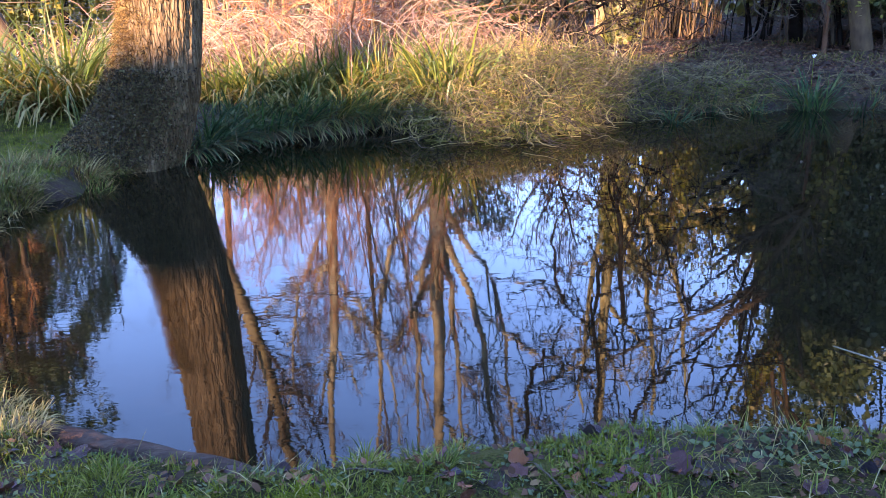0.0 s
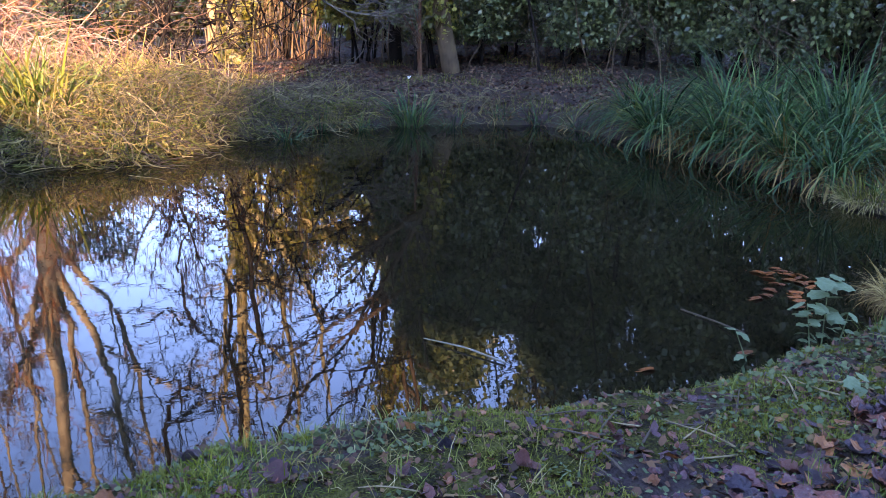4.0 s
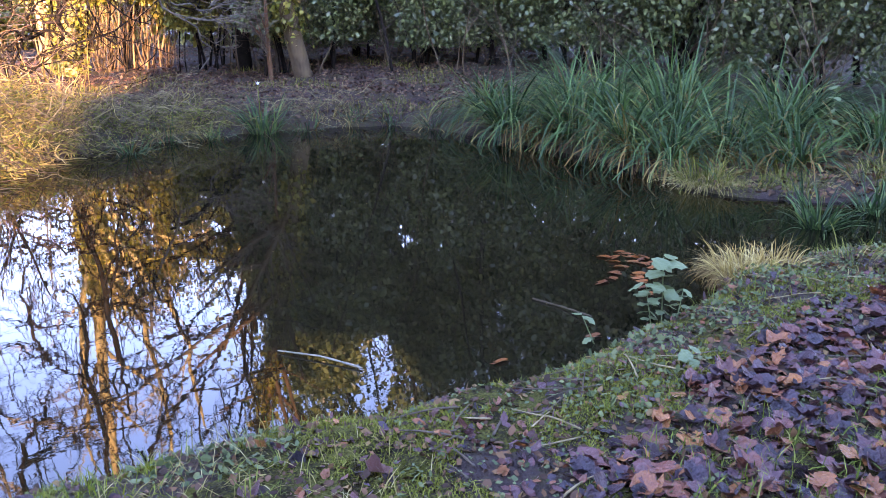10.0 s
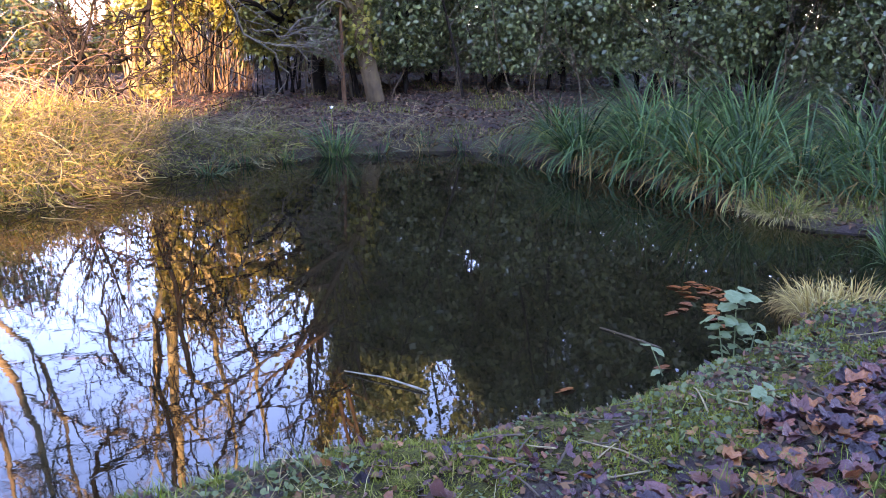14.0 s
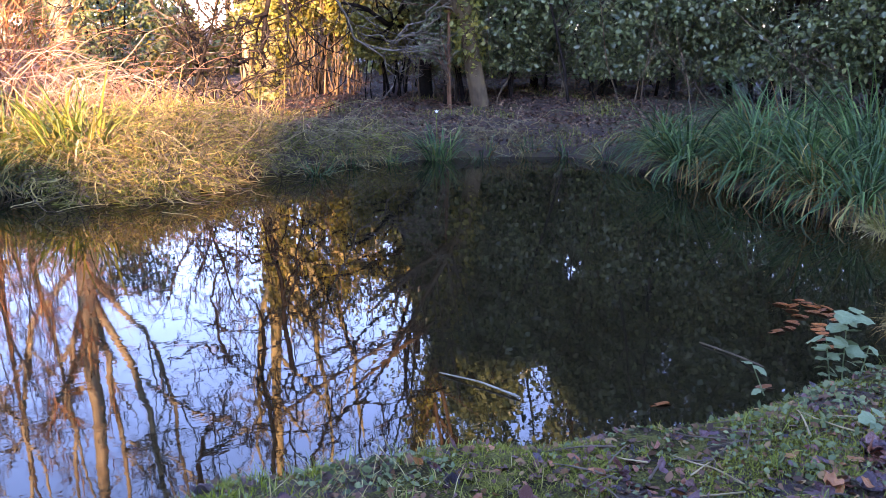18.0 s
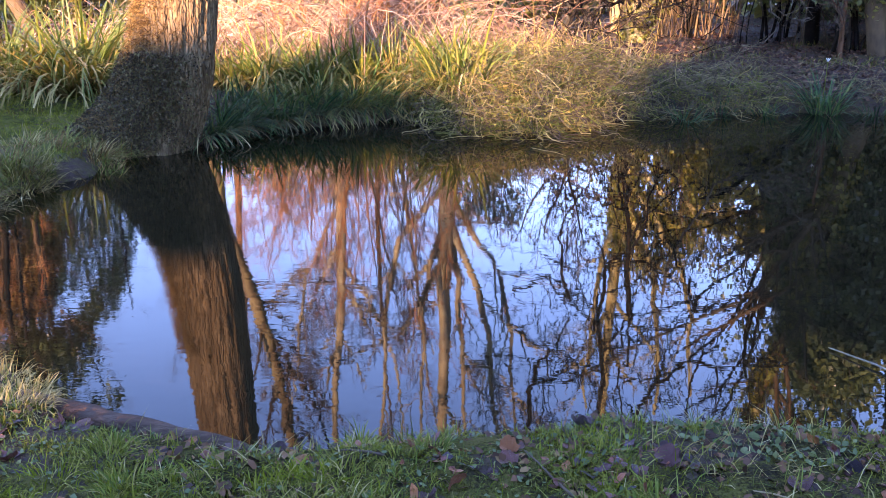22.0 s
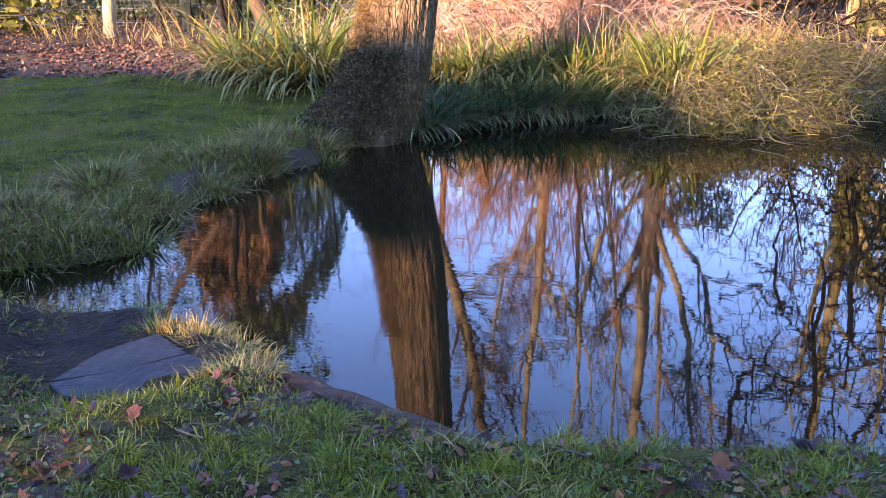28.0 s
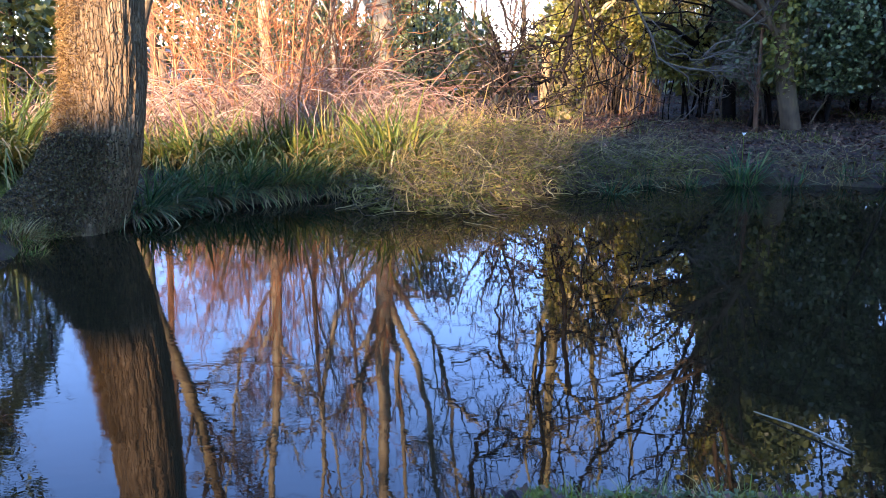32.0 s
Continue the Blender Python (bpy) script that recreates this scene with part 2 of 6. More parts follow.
IVY_TWIG = material("golden_twig", [(0.2, (0.10, 0.075, 0.035)), (0.6, (0.24, 0.19, 0.075)), (0.9, (0.36, 0.29, 0.12))], 5, 0.8, 0, island=0.7)
RED_TWIG = material("red_twig", [(0.15, (0.16, 0.06, 0.03)), (0.5, (0.30, 0.125, 0.055)), (0.85, (0.45, 0.25, 0.13))], 5, 0.75, 0, island=0.8)
GOLDEN = material("golden_grass", [(0.1, (0.22, 0.13, 0.04)), (0.5, (0.38, 0.25, 0.085)), (0.9, (0.56, 0.42, 0.19))], 5, 0.7, 0, island=0.85, clear=0.15)
LICHENED = material("lichened_bark", [(0.3, (0.16, 0.125, 0.065)), (0.5, (0.34, 0.28, 0.14)), (0.7, (0.46, 0.40, 0.22))], 8, 0.85, 0.5, 40, stretch=(1, 1, 0.4))
WATER = bpy.data.materials.new("pond_water")
WATER.use_nodes = True
_n, _l = WATER.node_tree.nodes, WATER.node_tree.links.new
_b = _n["Principled BSDF"]
_b.inputs["Base Color"].default_value = (0.0085, 0.0068, 0.0032, 1)
_b.inputs["Roughness"].default_value = 0.01
_b.inputs["IOR"].default_value = 1.35
_co, _mp, _t1, _bn = (_n.new("ShaderNode" + k) for k in ("TexCoord", "Mapping", "TexNoise", "Bump"))
_mp.inputs["Scale"].default_value = (1.0, 1.8, 1.0)
_l(_co.outputs["Object"], _mp.inputs[0]), _l(_mp.outputs[0], _t1.inputs[0])
_t1.inputs["Scale"].default_value, _t1.inputs["Detail"].default_value = 7.0, 3
_bn.inputs["Strength"].default_value, _bn.inputs["Distance"].default_value = 0.02, 0.008
_l(_t1.outputs[0], _bn.inputs["Height"])
# fine ripples where the breeze reaches the open end of the pond
_m2, _t2, _b2, _sx, _mr = (_n.new("ShaderNode" + k) for k in ("Mapping", "TexNoise", "Bump", "SeparateXYZ", "MapRange"))
_m2.inputs["Scale"].default_value = (9.0, 26.0, 1.0)
_l(_co.outputs["Object"], _m2.inputs[0]), _l(_m2.outputs[0], _t2.inputs[0]), _l(_co.outputs["Object"], _sx.inputs[0])
_t2.inputs["Scale"].default_value, _t2.inputs["Detail"].default_value, _t2.inputs["Distortion"].default_value = 1.0, 3, 0.6
for _k, _v in enumerate((1.2, -0.8, 0.004, 0.034)):
    _mr.inputs[_k + 1].default_value = _v
_l(_sx.outputs[0], _mr.inputs[0]), _l(_mr.outputs[0], _b2.inputs["Strength"])
_b2.inputs["Distance"].default_value = 0.008
_l(_t2.outputs[0], _b2.inputs["Height"]), _l(_bn.outputs[0], _b2.inputs["Normal"]), _l(_b2.outputs[0], _b.inputs["Normal"])


# ---- mesh tools ----
def make_mesh(name, verts, faces, mat, smooth=False):
    """A mesh from an array of places and an array of corner numbers, each row one face."""
    verts, faces = np.asarray(verts, np.float32).reshape(-1, 3), np.asarray(faces, np.int32)
    me = bpy.data.meshes.new(name)
    me.vertices.add(len(verts))
    me.vertices.foreach_set("co", verts.ravel())
    k = faces.shape[1]
    me.loops.add(faces.size)
    me.loops.foreach_set("vertex_index", faces.ravel())
    me.polygons.add(len(faces))
    me.polygons.foreach_set("loop_start", np.arange(0, faces.size, k, dtype=np.int32))
    me.polygons.foreach_set("loop_total", np.full(len(faces), k, np.int32))
    if smooth:
        me.polygons.foreach_set("use_smooth", np.ones(len(faces), bool))
    me.update(calc_edges=True)
    me.materials.append(mat)
    return me


def thing(name, label, category, group="", kind="", at=(0, 0, 0)):
    ob = new(name)
    ob.location = at
    return tagged(ob, label, category, group, kind)


def part(name, me, parent, label="", kind=""):
    ob = new(name, me)
    ob.parent = parent
    return tagged(ob, label, kind=kind)


def joined(*pieces):
    """Several (verts, faces) as one."""
    vs, fs, n = [], [], 0
    for v, f in pieces:
        vs.append(v)
        fs.append(f + n)
        n += len(v)
    return np.concatenate(vs), np.concatenate(fs)


def blades(root, az, lean, length, width, droop, segs=5):
    """Grass-like blades: each leaves root, leaning by lean from upright towards az, and bends down by droop along its length."""
    n = len(root)
    s = np.linspace(0, 1, segs + 1)
    tilt = lean[:, None] + droop[:, None] * (s[:-1] + 0.5 / segs)[None] ** 1.3
    step = (length / segs)[:, None]
    out = np.concatenate([np.zeros((n, 1)), np.cumsum(np.sin(tilt) * step, 1)], 1)
    up = np.concatenate([np.zeros((n, 1)), np.cumsum(np.cos(tilt) * step, 1)], 1)
    ca, sa = np.cos(az)[:, None], np.sin(az)[:, None]
    mid = np.stack([root[:, :1] + out * ca, root[:, 1:2] + out * sa, root[:, 2:] + up], -1)
    w = width[:, None] * 0.5 * np.minimum(1.0, 0.55 + 1.5 * s)[None] * (1 - s[None] ** 2.2 * 0.97)
    twist = az[:, None] + np.pi / 2 + RNG.normal(0, 0.5, (n, 1))
    side = np.stack([np.cos(twist) * w, np.sin(twist) * w, 0 * w], -1)
    v = np.stack([mid - side, mid + side], 2).reshape(n, -1, 3)
    i = np.arange(segs) * 2
    f = np.stack([i, i + 1, i + 3, i + 2], -1)[None] + (np.arange(n) * (segs + 1) * 2)[:, None, None]
    return v.reshape(-1, 3), f.reshape(-1, 4)


def tubes(paths, radii, sides=4):
    """Round stems along paths (n, k, 3) with radii (n, k)."""
    n, k, _ = paths.shape
    tan = np.gradient(paths, axis=1)
    tan /= np.linalg.norm(tan, axis=-1, keepdims=True) + 1e-9
    ref = np.where(np.abs(tan[..., 2:]) > 0.9, (1.0, 0, 0), (0, 0, 1.0))
    a = np.cross(tan, ref)
    a /= np.linalg.norm(a, axis=-1, keepdims=True) + 1e-9
    b = np.cross(tan, a)
    th = np.arange(sides) * 2 * np.pi / sides
    ring = a[:, :, None] * np.cos(th)[:, None] + b[:, :, None] * np.sin(th)[:, None]
    v = paths[:, :, None] + ring * radii[:, :, None, None]
    j = np.arange(sides)
    f = np.stack([j, (j + 1) % sides, (j + 1) % sides + sides, j + sides], -1)[None] + (np.arange(k - 1) * sides)[:, None, None]
    f = f.reshape(1, -1, 4) + (np.arange(n) * k * sides)[:, None, None]
    return v.reshape(-1, 3), f.reshape(-1, 4)


def leaf_cloud(places, size, flat=0.0, droop=0.0, fine=False):
    """Small folded leaves at places, each turned at random."""
    n = len(places)
    size = size * RNG.uniform(0.6, 1.3, n)
    a = RNG.normal(size=(n, 3))
    a[:, 2] = a[:, 2] * (1 - flat) - droop
    a /= np.linalg.norm(a, axis=1, keepdims=True)
    b = np.cross(a, RNG.normal(size=(n, 3)) * (1, 1, 1 - flat) + (0, 0, 2 * flat))
    b /= np.linalg.norm(b, axis=1, keepdims=True) + 1e-9
    c = np.cross(a, b)
    s = size[:, None]
    if fine:
        w = RNG.uniform(0.7, 1.3, (2, n, 1))
        lift = RNG.uniform(-0.1, 0.25, (2, n, 1))
        v = np.stack([places, places + s * (a * 0.22 + b * 0.2 * w[0] + c * lift[0]), places + s * (a * 0.6 + b * 0.27 * w[1] + c * lift[1]), places + s * (a + c * 0.1),
                      places + s * (a * 0.68 - b * 0.22 * w[0] + c * lift[1]), places + s * (a * 0.25 - b * 0.25 * w[1] + c * lift[0])], 1)
        f = np.array([[0, 1, 5], [1, 2, 5], [2, 4, 5], [2, 3, 4]])[None] + (np.arange(n) * 6)[:, None, None]
        return v.reshape(-1, 3), f.reshape(-1, 3)
    v = np.stack([places, places + a * s * 0.45 + b * s * 0.32 + c * s * 0.1, places + a * s, places + a * s * 0.45 - b * s * 0.32 + c * s * 0.1], 1)
    f = np.array([[0, 1, 2], [0, 2, 3]])[None] + (np.arange(n) * 4)[:, None, None]
    return v.reshape(-1, 3), f.reshape(-1, 3)


def grow(base, way, length, radius, levels, k=8, wander=0.06, up=0.15, first=None, finest=0.0015):
    """A branching plant: a list, level by level, of paths and radii. levels: (children of each, angle, length share, radius share). first: the main runs, where they are given."""
    def run(p, d, ln, r, tip):
        n = len(p)
        pts, out = p.copy(), [p]
        for _ in range(k - 1):
            d = d + RNG.normal(0, wander, (n, 3)) + np.array((0, 0, up / k))
            d /= np.linalg.norm(d, axis=1, keepdims=True)
            pts = pts + d * (ln / (k - 1))[:, None]
            out.append(pts)
        return np.stack(out, 1), r[:, None] * np.linspace(1, tip, k)[None]

    if first is None:
        p, d = np.atleast_2d(np.asarray(base, float)), np.atleast_2d(np.asarray(way, float))
        d = d / np.linalg.norm(d, axis=1, keepdims=True)
        ln, r = np.atleast_1d(np.asarray(length, float)), np.atleast_1d(np.asarray(radius, float))
        first = run(p, d, ln, r, 0.35)
    made = [first]
    for count, angle, share, thin, start in levels:
        paths, radii = made[-1]
        n = len(paths) * count
        par = np.repeat(np.arange(len(paths)), count)
        at = RNG.uniform(start, 1.0, n) * (k - 1)
        i = np.minimum(at.astype(int), k - 2)
        fr = (at - i)[:, None]
        p = paths[par, i] * (1 - fr) + paths[par, i + 1] * fr
        t = paths[par, i + 1] - paths[par, i]
        seg = np.linalg.norm(t, axis=1, keepdims=True)
        t /= seg
        o = np.cross(t, RNG.normal(size=(n, 3)))
        o /= np.linalg.norm(o, axis=1, keepdims=True)
        ang = np.radians(angle) * RNG.uniform(0.6, 1.3, (n, 1))
        d = t * np.cos(ang) + o * np.sin(ang)
        ln = seg[:, 0] * (k - 1) * share * RNG.uniform(0.55, 1.15, n) * (1.15 - 0.5 * at / (k - 1))
        r = np.maximum(radii[par, i] * thin, finest)
        made.append(run(p, d, ln, r, 0.3))
    return made


def bent(runs, k, shake=0.03):
    """Crooked limbs through given bends: runs of (radius at the start, radius at the end, bends)."""
    paths, radii = [], []
    for r0, r1, pts in runs:
        q = np.array(pts, float)
        s = np.linspace(0, 1, k)
        p = np.column_stack([np.interp(s, np.linspace(0, 1, len(q)), q[:, i]) for i in range(3)])
        p[1:-1] = (p[:-2] + 2 * p[1:-1] + p[2:]) / 4
        p[1:] += RNG.normal(0, shake, (k - 1, 3))
        paths.append(p)
        radii.append(np.linspace(r0, r1, k))
    return np.array(paths), np.array(radii)


# ---- the lie of the land ----
NEAR_SHORE = [(-0.33, 1.69), (-0.06, 1.68), (0.13, 1.72), (0.4, 1.77), (0.7, 1.75), (1, 1.72), (1.41, 1.57), (1.92, 1.48), (2.55, 1.5), (2.9, 1.55), (3.3, 1.66), (3.65, 1.57), (4, 1.45), (4.5, 1.25), (5.6, 1), (5.9, 1.3), (5.3, 1.7), (4.85, 2.05), (4.65, 2.4)]
FAR_SHORE = [(4.6, 2.8), (4.8, 3.2), (4.95, 3.9), (4.95, 4.9), (4.95, 5.5), (4.8, 6.05), (4.4, 6.25), (3.6, 6.45), (2.9, 6.5), (2.3, 6.45), (1.9, 6.3), (1.55, 6.2), (1.25, 5.95), (0.9, 5.8), (0.65, 5.95), (0.46, 6.2), (0.1, 6.3), (-0.15, 6.12), (-0.64, 5.98), (-1.1, 5.75), (-1.2, 5.38)]
SIDE_SHORE = [(-1.4, 5.18), (-1.69, 5.1), (-1.62, 4.6), (-1.84, 4.3), (-1.98, 4.08), (-1.9, 3.82), (-2.02, 3.65), (-2.02, 3.24), (-1.9, 2.98), (-2.02, 2.8), (-2.4, 2.68), (-2.85, 2.6), (-2.85, 2.44), (-2.3, 2.37), (-1.98, 2.33), (-1.76, 2.35), (-1.59, 2.42), (-1.44, 2.34), (-1.13, 2.22), (-0.94, 2.03), (-0.78, 1.87), (-0.5, 1.75)]
SHORE = np.array(NEAR_SHORE + FAR_SHORE + SIDE_SHORE)


def lattice(x, y, scale, seed):
    """Smooth noise from -1 to 1."""
    x, y = x / scale + 57.3 * seed, y / scale - 31.7 * seed
    i, j = np.floor(x), np.floor(y)
    u, v = x - i, y - j
    u, v = u * u * (3 - 2 * u), v * v * (3 - 2 * v)

    def h(a, b):
        q = np.sin(a * 127.1 + b * 311.7 + seed * 17.3) * 43758.5453
        return (q - np.floor(q)) * 2 - 1
    return (h(i, j) * (1 - u) + h(i + 1, j) * u) * (1 - v) + (h(i, j + 1) * (1 - u) + h(i + 1, j + 1) * u) * v


def from_shore(x, y):
    """The distance from the waterline, below 0 in the water."""
    x, y = np.asarray(x, float), np.asarray(y, float)
    x, y = x + 0.03 * lattice(x, y, 0.18, 3), y + 0.03 * lattice(x, y, 0.2, 4)
    best, inside = np.full(x.shape, 1e9), np.zeros(x.shape, bool)
    for (ax, ay), (bx, by) in zip(SHORE, np.roll(SHORE, -1, 0)):
        dx, dy = bx - ax, by - ay
        s = np.clip(((x - ax) * dx + (y - ay) * dy) / (dx * dx + dy * dy), 0, 1)
        best = np.minimum(best, np.hypot(x - ax - s * dx, y - ay - s * dy))
        cross = ((ay > y) != (by > y)) & (x < (bx - ax) * (y - ay) / (by - ay + 1e-12) + ax)
        inside ^= cross
    return np.where(inside, -best, best)


def land(x, y):
    x, y = np.asarray(x, float), np.asarray(y, float)
    d = from_shore(x, y)
    rise = 0.10 * (1 - np.exp(-np.maximum(d, 0) / 0.08)) + 0.045 * (1 - np.exp(-np.maximum(d, 0) / 0.7))
    far = np.clip((y - 5.5) / 3, 0, 1) * 0.12 + np.clip((x - 4.5) / 2.5, 0, 1) * np.clip((y - 3) / 5, 0, 1) * 0.16
    dip = -0.085 * np.exp(-(((x + 1.32) ** 2 + (y - 1.9) ** 2) / 0.11) ** 2) - 0.15 * np.exp(-(((x + 1.62) / 0.26) ** 2 + ((y - 2.1) / 0.17) ** 2))
    low = -0.07 * np.exp(-((x - 4.4) ** 2 + (y - 1.55) ** 2) / 0.8) - 0.06 * np.exp(-((x - 4.95) ** 2 + (y - 2.5) ** 2) / 0.35)
    bumps = (0.026 * lattice(x, y, 0.35, 1) + 0.014 * lattice(x, y, 0.12, 2)) * np.clip(d / 0.15, 0, 1) + 0.05 * lattice(x, y, 2.5, 5) * np.clip(d / 2, 0, 1)
    out = rise + far * np.clip(d / 0.6, 0, 1) + dip + low * np.clip(d / 0.2, 0, 1) + bumps
    return np.where(d > 0, np.maximum(out, np.minimum(0.02, d * 0.5)), np.maximum(-0.5, d * 0.9))


def spread(n, box, keep):
    """n random places within box (x0, x1, y0, y1) on land, where keep(x, y, d) holds."""
    got = []
    while sum(len(g) for g in got) < n:
        m = 4 * n + 200
        p = np.stack([RNG.uniform(box[0], box[1], m), RNG.uniform(box[2], box[3], m)], 1)
        ok = keep(p[:, 0], p[:, 1], from_shore(p[:, 0], p[:, 1]))
        if not ok.any():
            break
        got.append(p[ok])
    p = np.concatenate(got)[:n]
    return np.column_stack([p, land(p[:, 0], p[:, 1])])


def axis_steps(lo, hi, fine, reach):
    mid, out, s = np.arange(lo, hi, fine), [], fine
    while sum(out) < reach:
        s *= 1.22
        out.append(s)
    side = np.cumsum(out)
    return np.concatenate([lo - side[::-1], mid, mid[-1] + side])


gx, gy = axis_steps(-3.2, 5.6, 0.045, 900), axis_steps(0.4, 7.0, 0.035, 900)
GX, GY = np.meshgrid(gx, gy)
gv = np.column_stack([GX.ravel(), GY.ravel(), land(GX.ravel(), GY.ravel())])
q = np.arange(len(gx) * len(gy)).reshape(len(gy), len(gx))
gf = np.stack([q[:-1, :-1], q[:-1, 1:], q[1:, 1:], q[1:, :-1]], -1).reshape(-1, 4)
tagged(new("ground", make_mesh("ground", gv, gf, SOIL, True)), "dark soil bank with moss and leaf litter round the pond", "ground", kind="structure")
wx, wy = np.linspace(-2.9, 6.0, 40), np.linspace(0.6, 7.0, 40)
WX, WY = np.meshgrid(wx, wy)
q = np.arange(1600).reshape(40, 40)
tagged(new("water", make_mesh("water", np.column_stack([WX.ravel(), WY.ravel(), 0 * WX.ravel()]),
                              np.stack([q[:-1, :-1], q[:-1, 1:], q[1:, 1:], q[1:, :-1]], -1).reshape(-1, 4), WATER, True)),
       "still dark pond water mirroring trees and blue sky", "pond", kind="structure")


# ---- trees ----
def trunk_mesh(name, base, lean, height, radius, flare, mat, rings=360, around=300, ridge=0.034, roots=()):
    """A furrowed trunk; roots: (direction in degrees, reach, width) of the buttresses at its foot."""
    z = np.concatenate([np.linspace(-0.4, 1.6, rings * 2 // 3), np.linspace(1.62, height, rings - rings * 2 // 3)])
    th = np.arange(around) * 2 * np.pi / around
    Z, T = np.meshgrid(z, th, indexing="ij")
    zz = np.maximum(Z, -0.1)
    R = radius * (1 - 0.045 * zz) + flare * np.exp(-zz / 0.22)
    for deg, reach, wide in roots:
        dt = (T - np.radians(deg) + np.pi) % (2 * np.pi) - np.pi
        R = R + reach * np.exp(-(dt / wide) ** 2) * np.exp(-zz / 0.33)
    u = T / (2 * np.pi) * 43
    w = u + 0.5 * lattice(T * 1.5, Z, 0.22, 11) + 0.32 * lattice(T * 6, Z, 0.05, 12)
    crack = np.abs((w % 1.0) - 0.5) * 2
    brk = np.clip(lattice(np.floor(w) * 1.7, Z, 0.12, 13) * 2.0 - 0.7, 0, 1)
    R = R + ridge * radius * (crack ** 0.7 - 0.6) * (1 - 0.7 * brk) + 0.012 * lattice(T * 2, Z, 0.25, 14)
    X = base[0] + lean[0] * (1 - np.exp(-np.maximum(Z, 0) / lean[2])) + 0.01 * Z + R * np.cos(T)
    Y = base[1] + lean[1] * Z + R * np.sin(T)
    v = np.stack([X, Y, base[2] + Z], -1).reshape(-1, 3)
    q = np.arange(rings * around).reshape(rings, around)
    f = np.stack([q[:-1], np.roll(q, -1, 1)[:-1], np.roll(q, -1, 1)[1:], q[1:]], -1).reshape(-1, 4)
    return make_mesh(name, v, f, mat, True)


TREE_AT = (-1.45, 5.36)
oak = thing("mature_tree", "thick leaning tree with furrowed bark at the water's edge", "tree")
part("trunk", trunk_mesh("trunk", (TREE_AT[0], TREE_AT[1], 0.0), (0.25, 0.0, 0.5), 9.0, 0.228, 0.012, BARK, roots=((186, 0.52, 0.4), (226, 0.12, 0.4), (150, 0.25, 0.35), (-75, 0.05, 0.5))), oak)
top = np.array((TREE_AT[0] + 0.37, TREE_AT[1], 8.6))
pieces = grow(np.repeat(top[None], 5, 0) - (0.1, 0, 0.6), [(0.6, 0.3, 1), (-0.8, 0.2, 1), (0.2, -0.9, 1.2), (0.1, 0.9, 1), (0, 0, 1)], [4, 4.2, 3.8, 4, 5], [0.12, 0.13, 0.1, 0.12, 0.15],
              [(5, 45, 0.6, 0.5, 0.25), (5, 40, 0.6, 0.5, 0.2)])
k = 2600
a, h = RNG.normal(radians(212), 0.5, k), RNG.uniform(0.02, 1.35, k) ** 1.2
rr = 0.235 - 0.0095 * h + (0.52 * np.exp(-((a - radians(186)) / 0.4) ** 2) + 0.12 * np.exp(-((a - radians(226)) / 0.4) ** 2)) * np.exp(-h / 0.33)
p0 = np.column_stack([TREE_AT[0] + 0.25 * (1 - np.exp(-h / 0.5)) + rr * np.cos(a), TREE_AT[1] + rr * np.sin(a), h])
d = np.column_stack([np.cos(a), np.sin(a), RNG.uniform(-1.0, 0.8, k)]) * RNG.uniform(0.015, 0.05, k)[:, None]
part("twiggy_growth", make_mesh("twiggy_growth", *tubes(p0[:, None] + d[:, None] * np.linspace(0, 1, 5)[None, :, None] + RNG.normal(0, 0.006, (k, 5, 3)), np.linspace(0.0022, 0.001, 5)[None].repeat(k, 0), 3), DEAD_SEDGE), oak, "fine brown twiggy shoots at the trunk's foot", "stuff")
k = 17000
a, h = RNG.normal(radians(234), 0.62, k), 0.62 * RNG.uniform(0, 1, k) ** 1.6
rr = 0.25 + 0.012 * np.exp(-h / 0.22) + (0.52 * np.exp(-((a - radians(186)) / 0.4) ** 2) + 0.12 * np.exp(-((a - radians(226)) / 0.4) ** 2)) * np.exp(-h / 0.33) + RNG.uniform(0, 0.02, k)
c = np.column_stack([TREE_AT[0] + 0.25 * (1 - np.exp(-h / 0.5)) + rr * np.cos(a), TREE_AT[1] + rr * np.sin(a), h])
c = c[lattice(c[:, 0] * 2 + c[:, 1], c[:, 2], 0.16, 66) > -0.75]
part("dead_ivy", make_mesh("dead_ivy", *leaf_cloud(c, 0.017, droop=0.5), DEAD_IVY), oak, "dark withered ivy and moss on the trunk's foot", "stuff")
part("branching", make_mesh("branching", *joined(*[tubes(p, r, 5) for p, r in pieces]), BARK_DARK, True), oak)


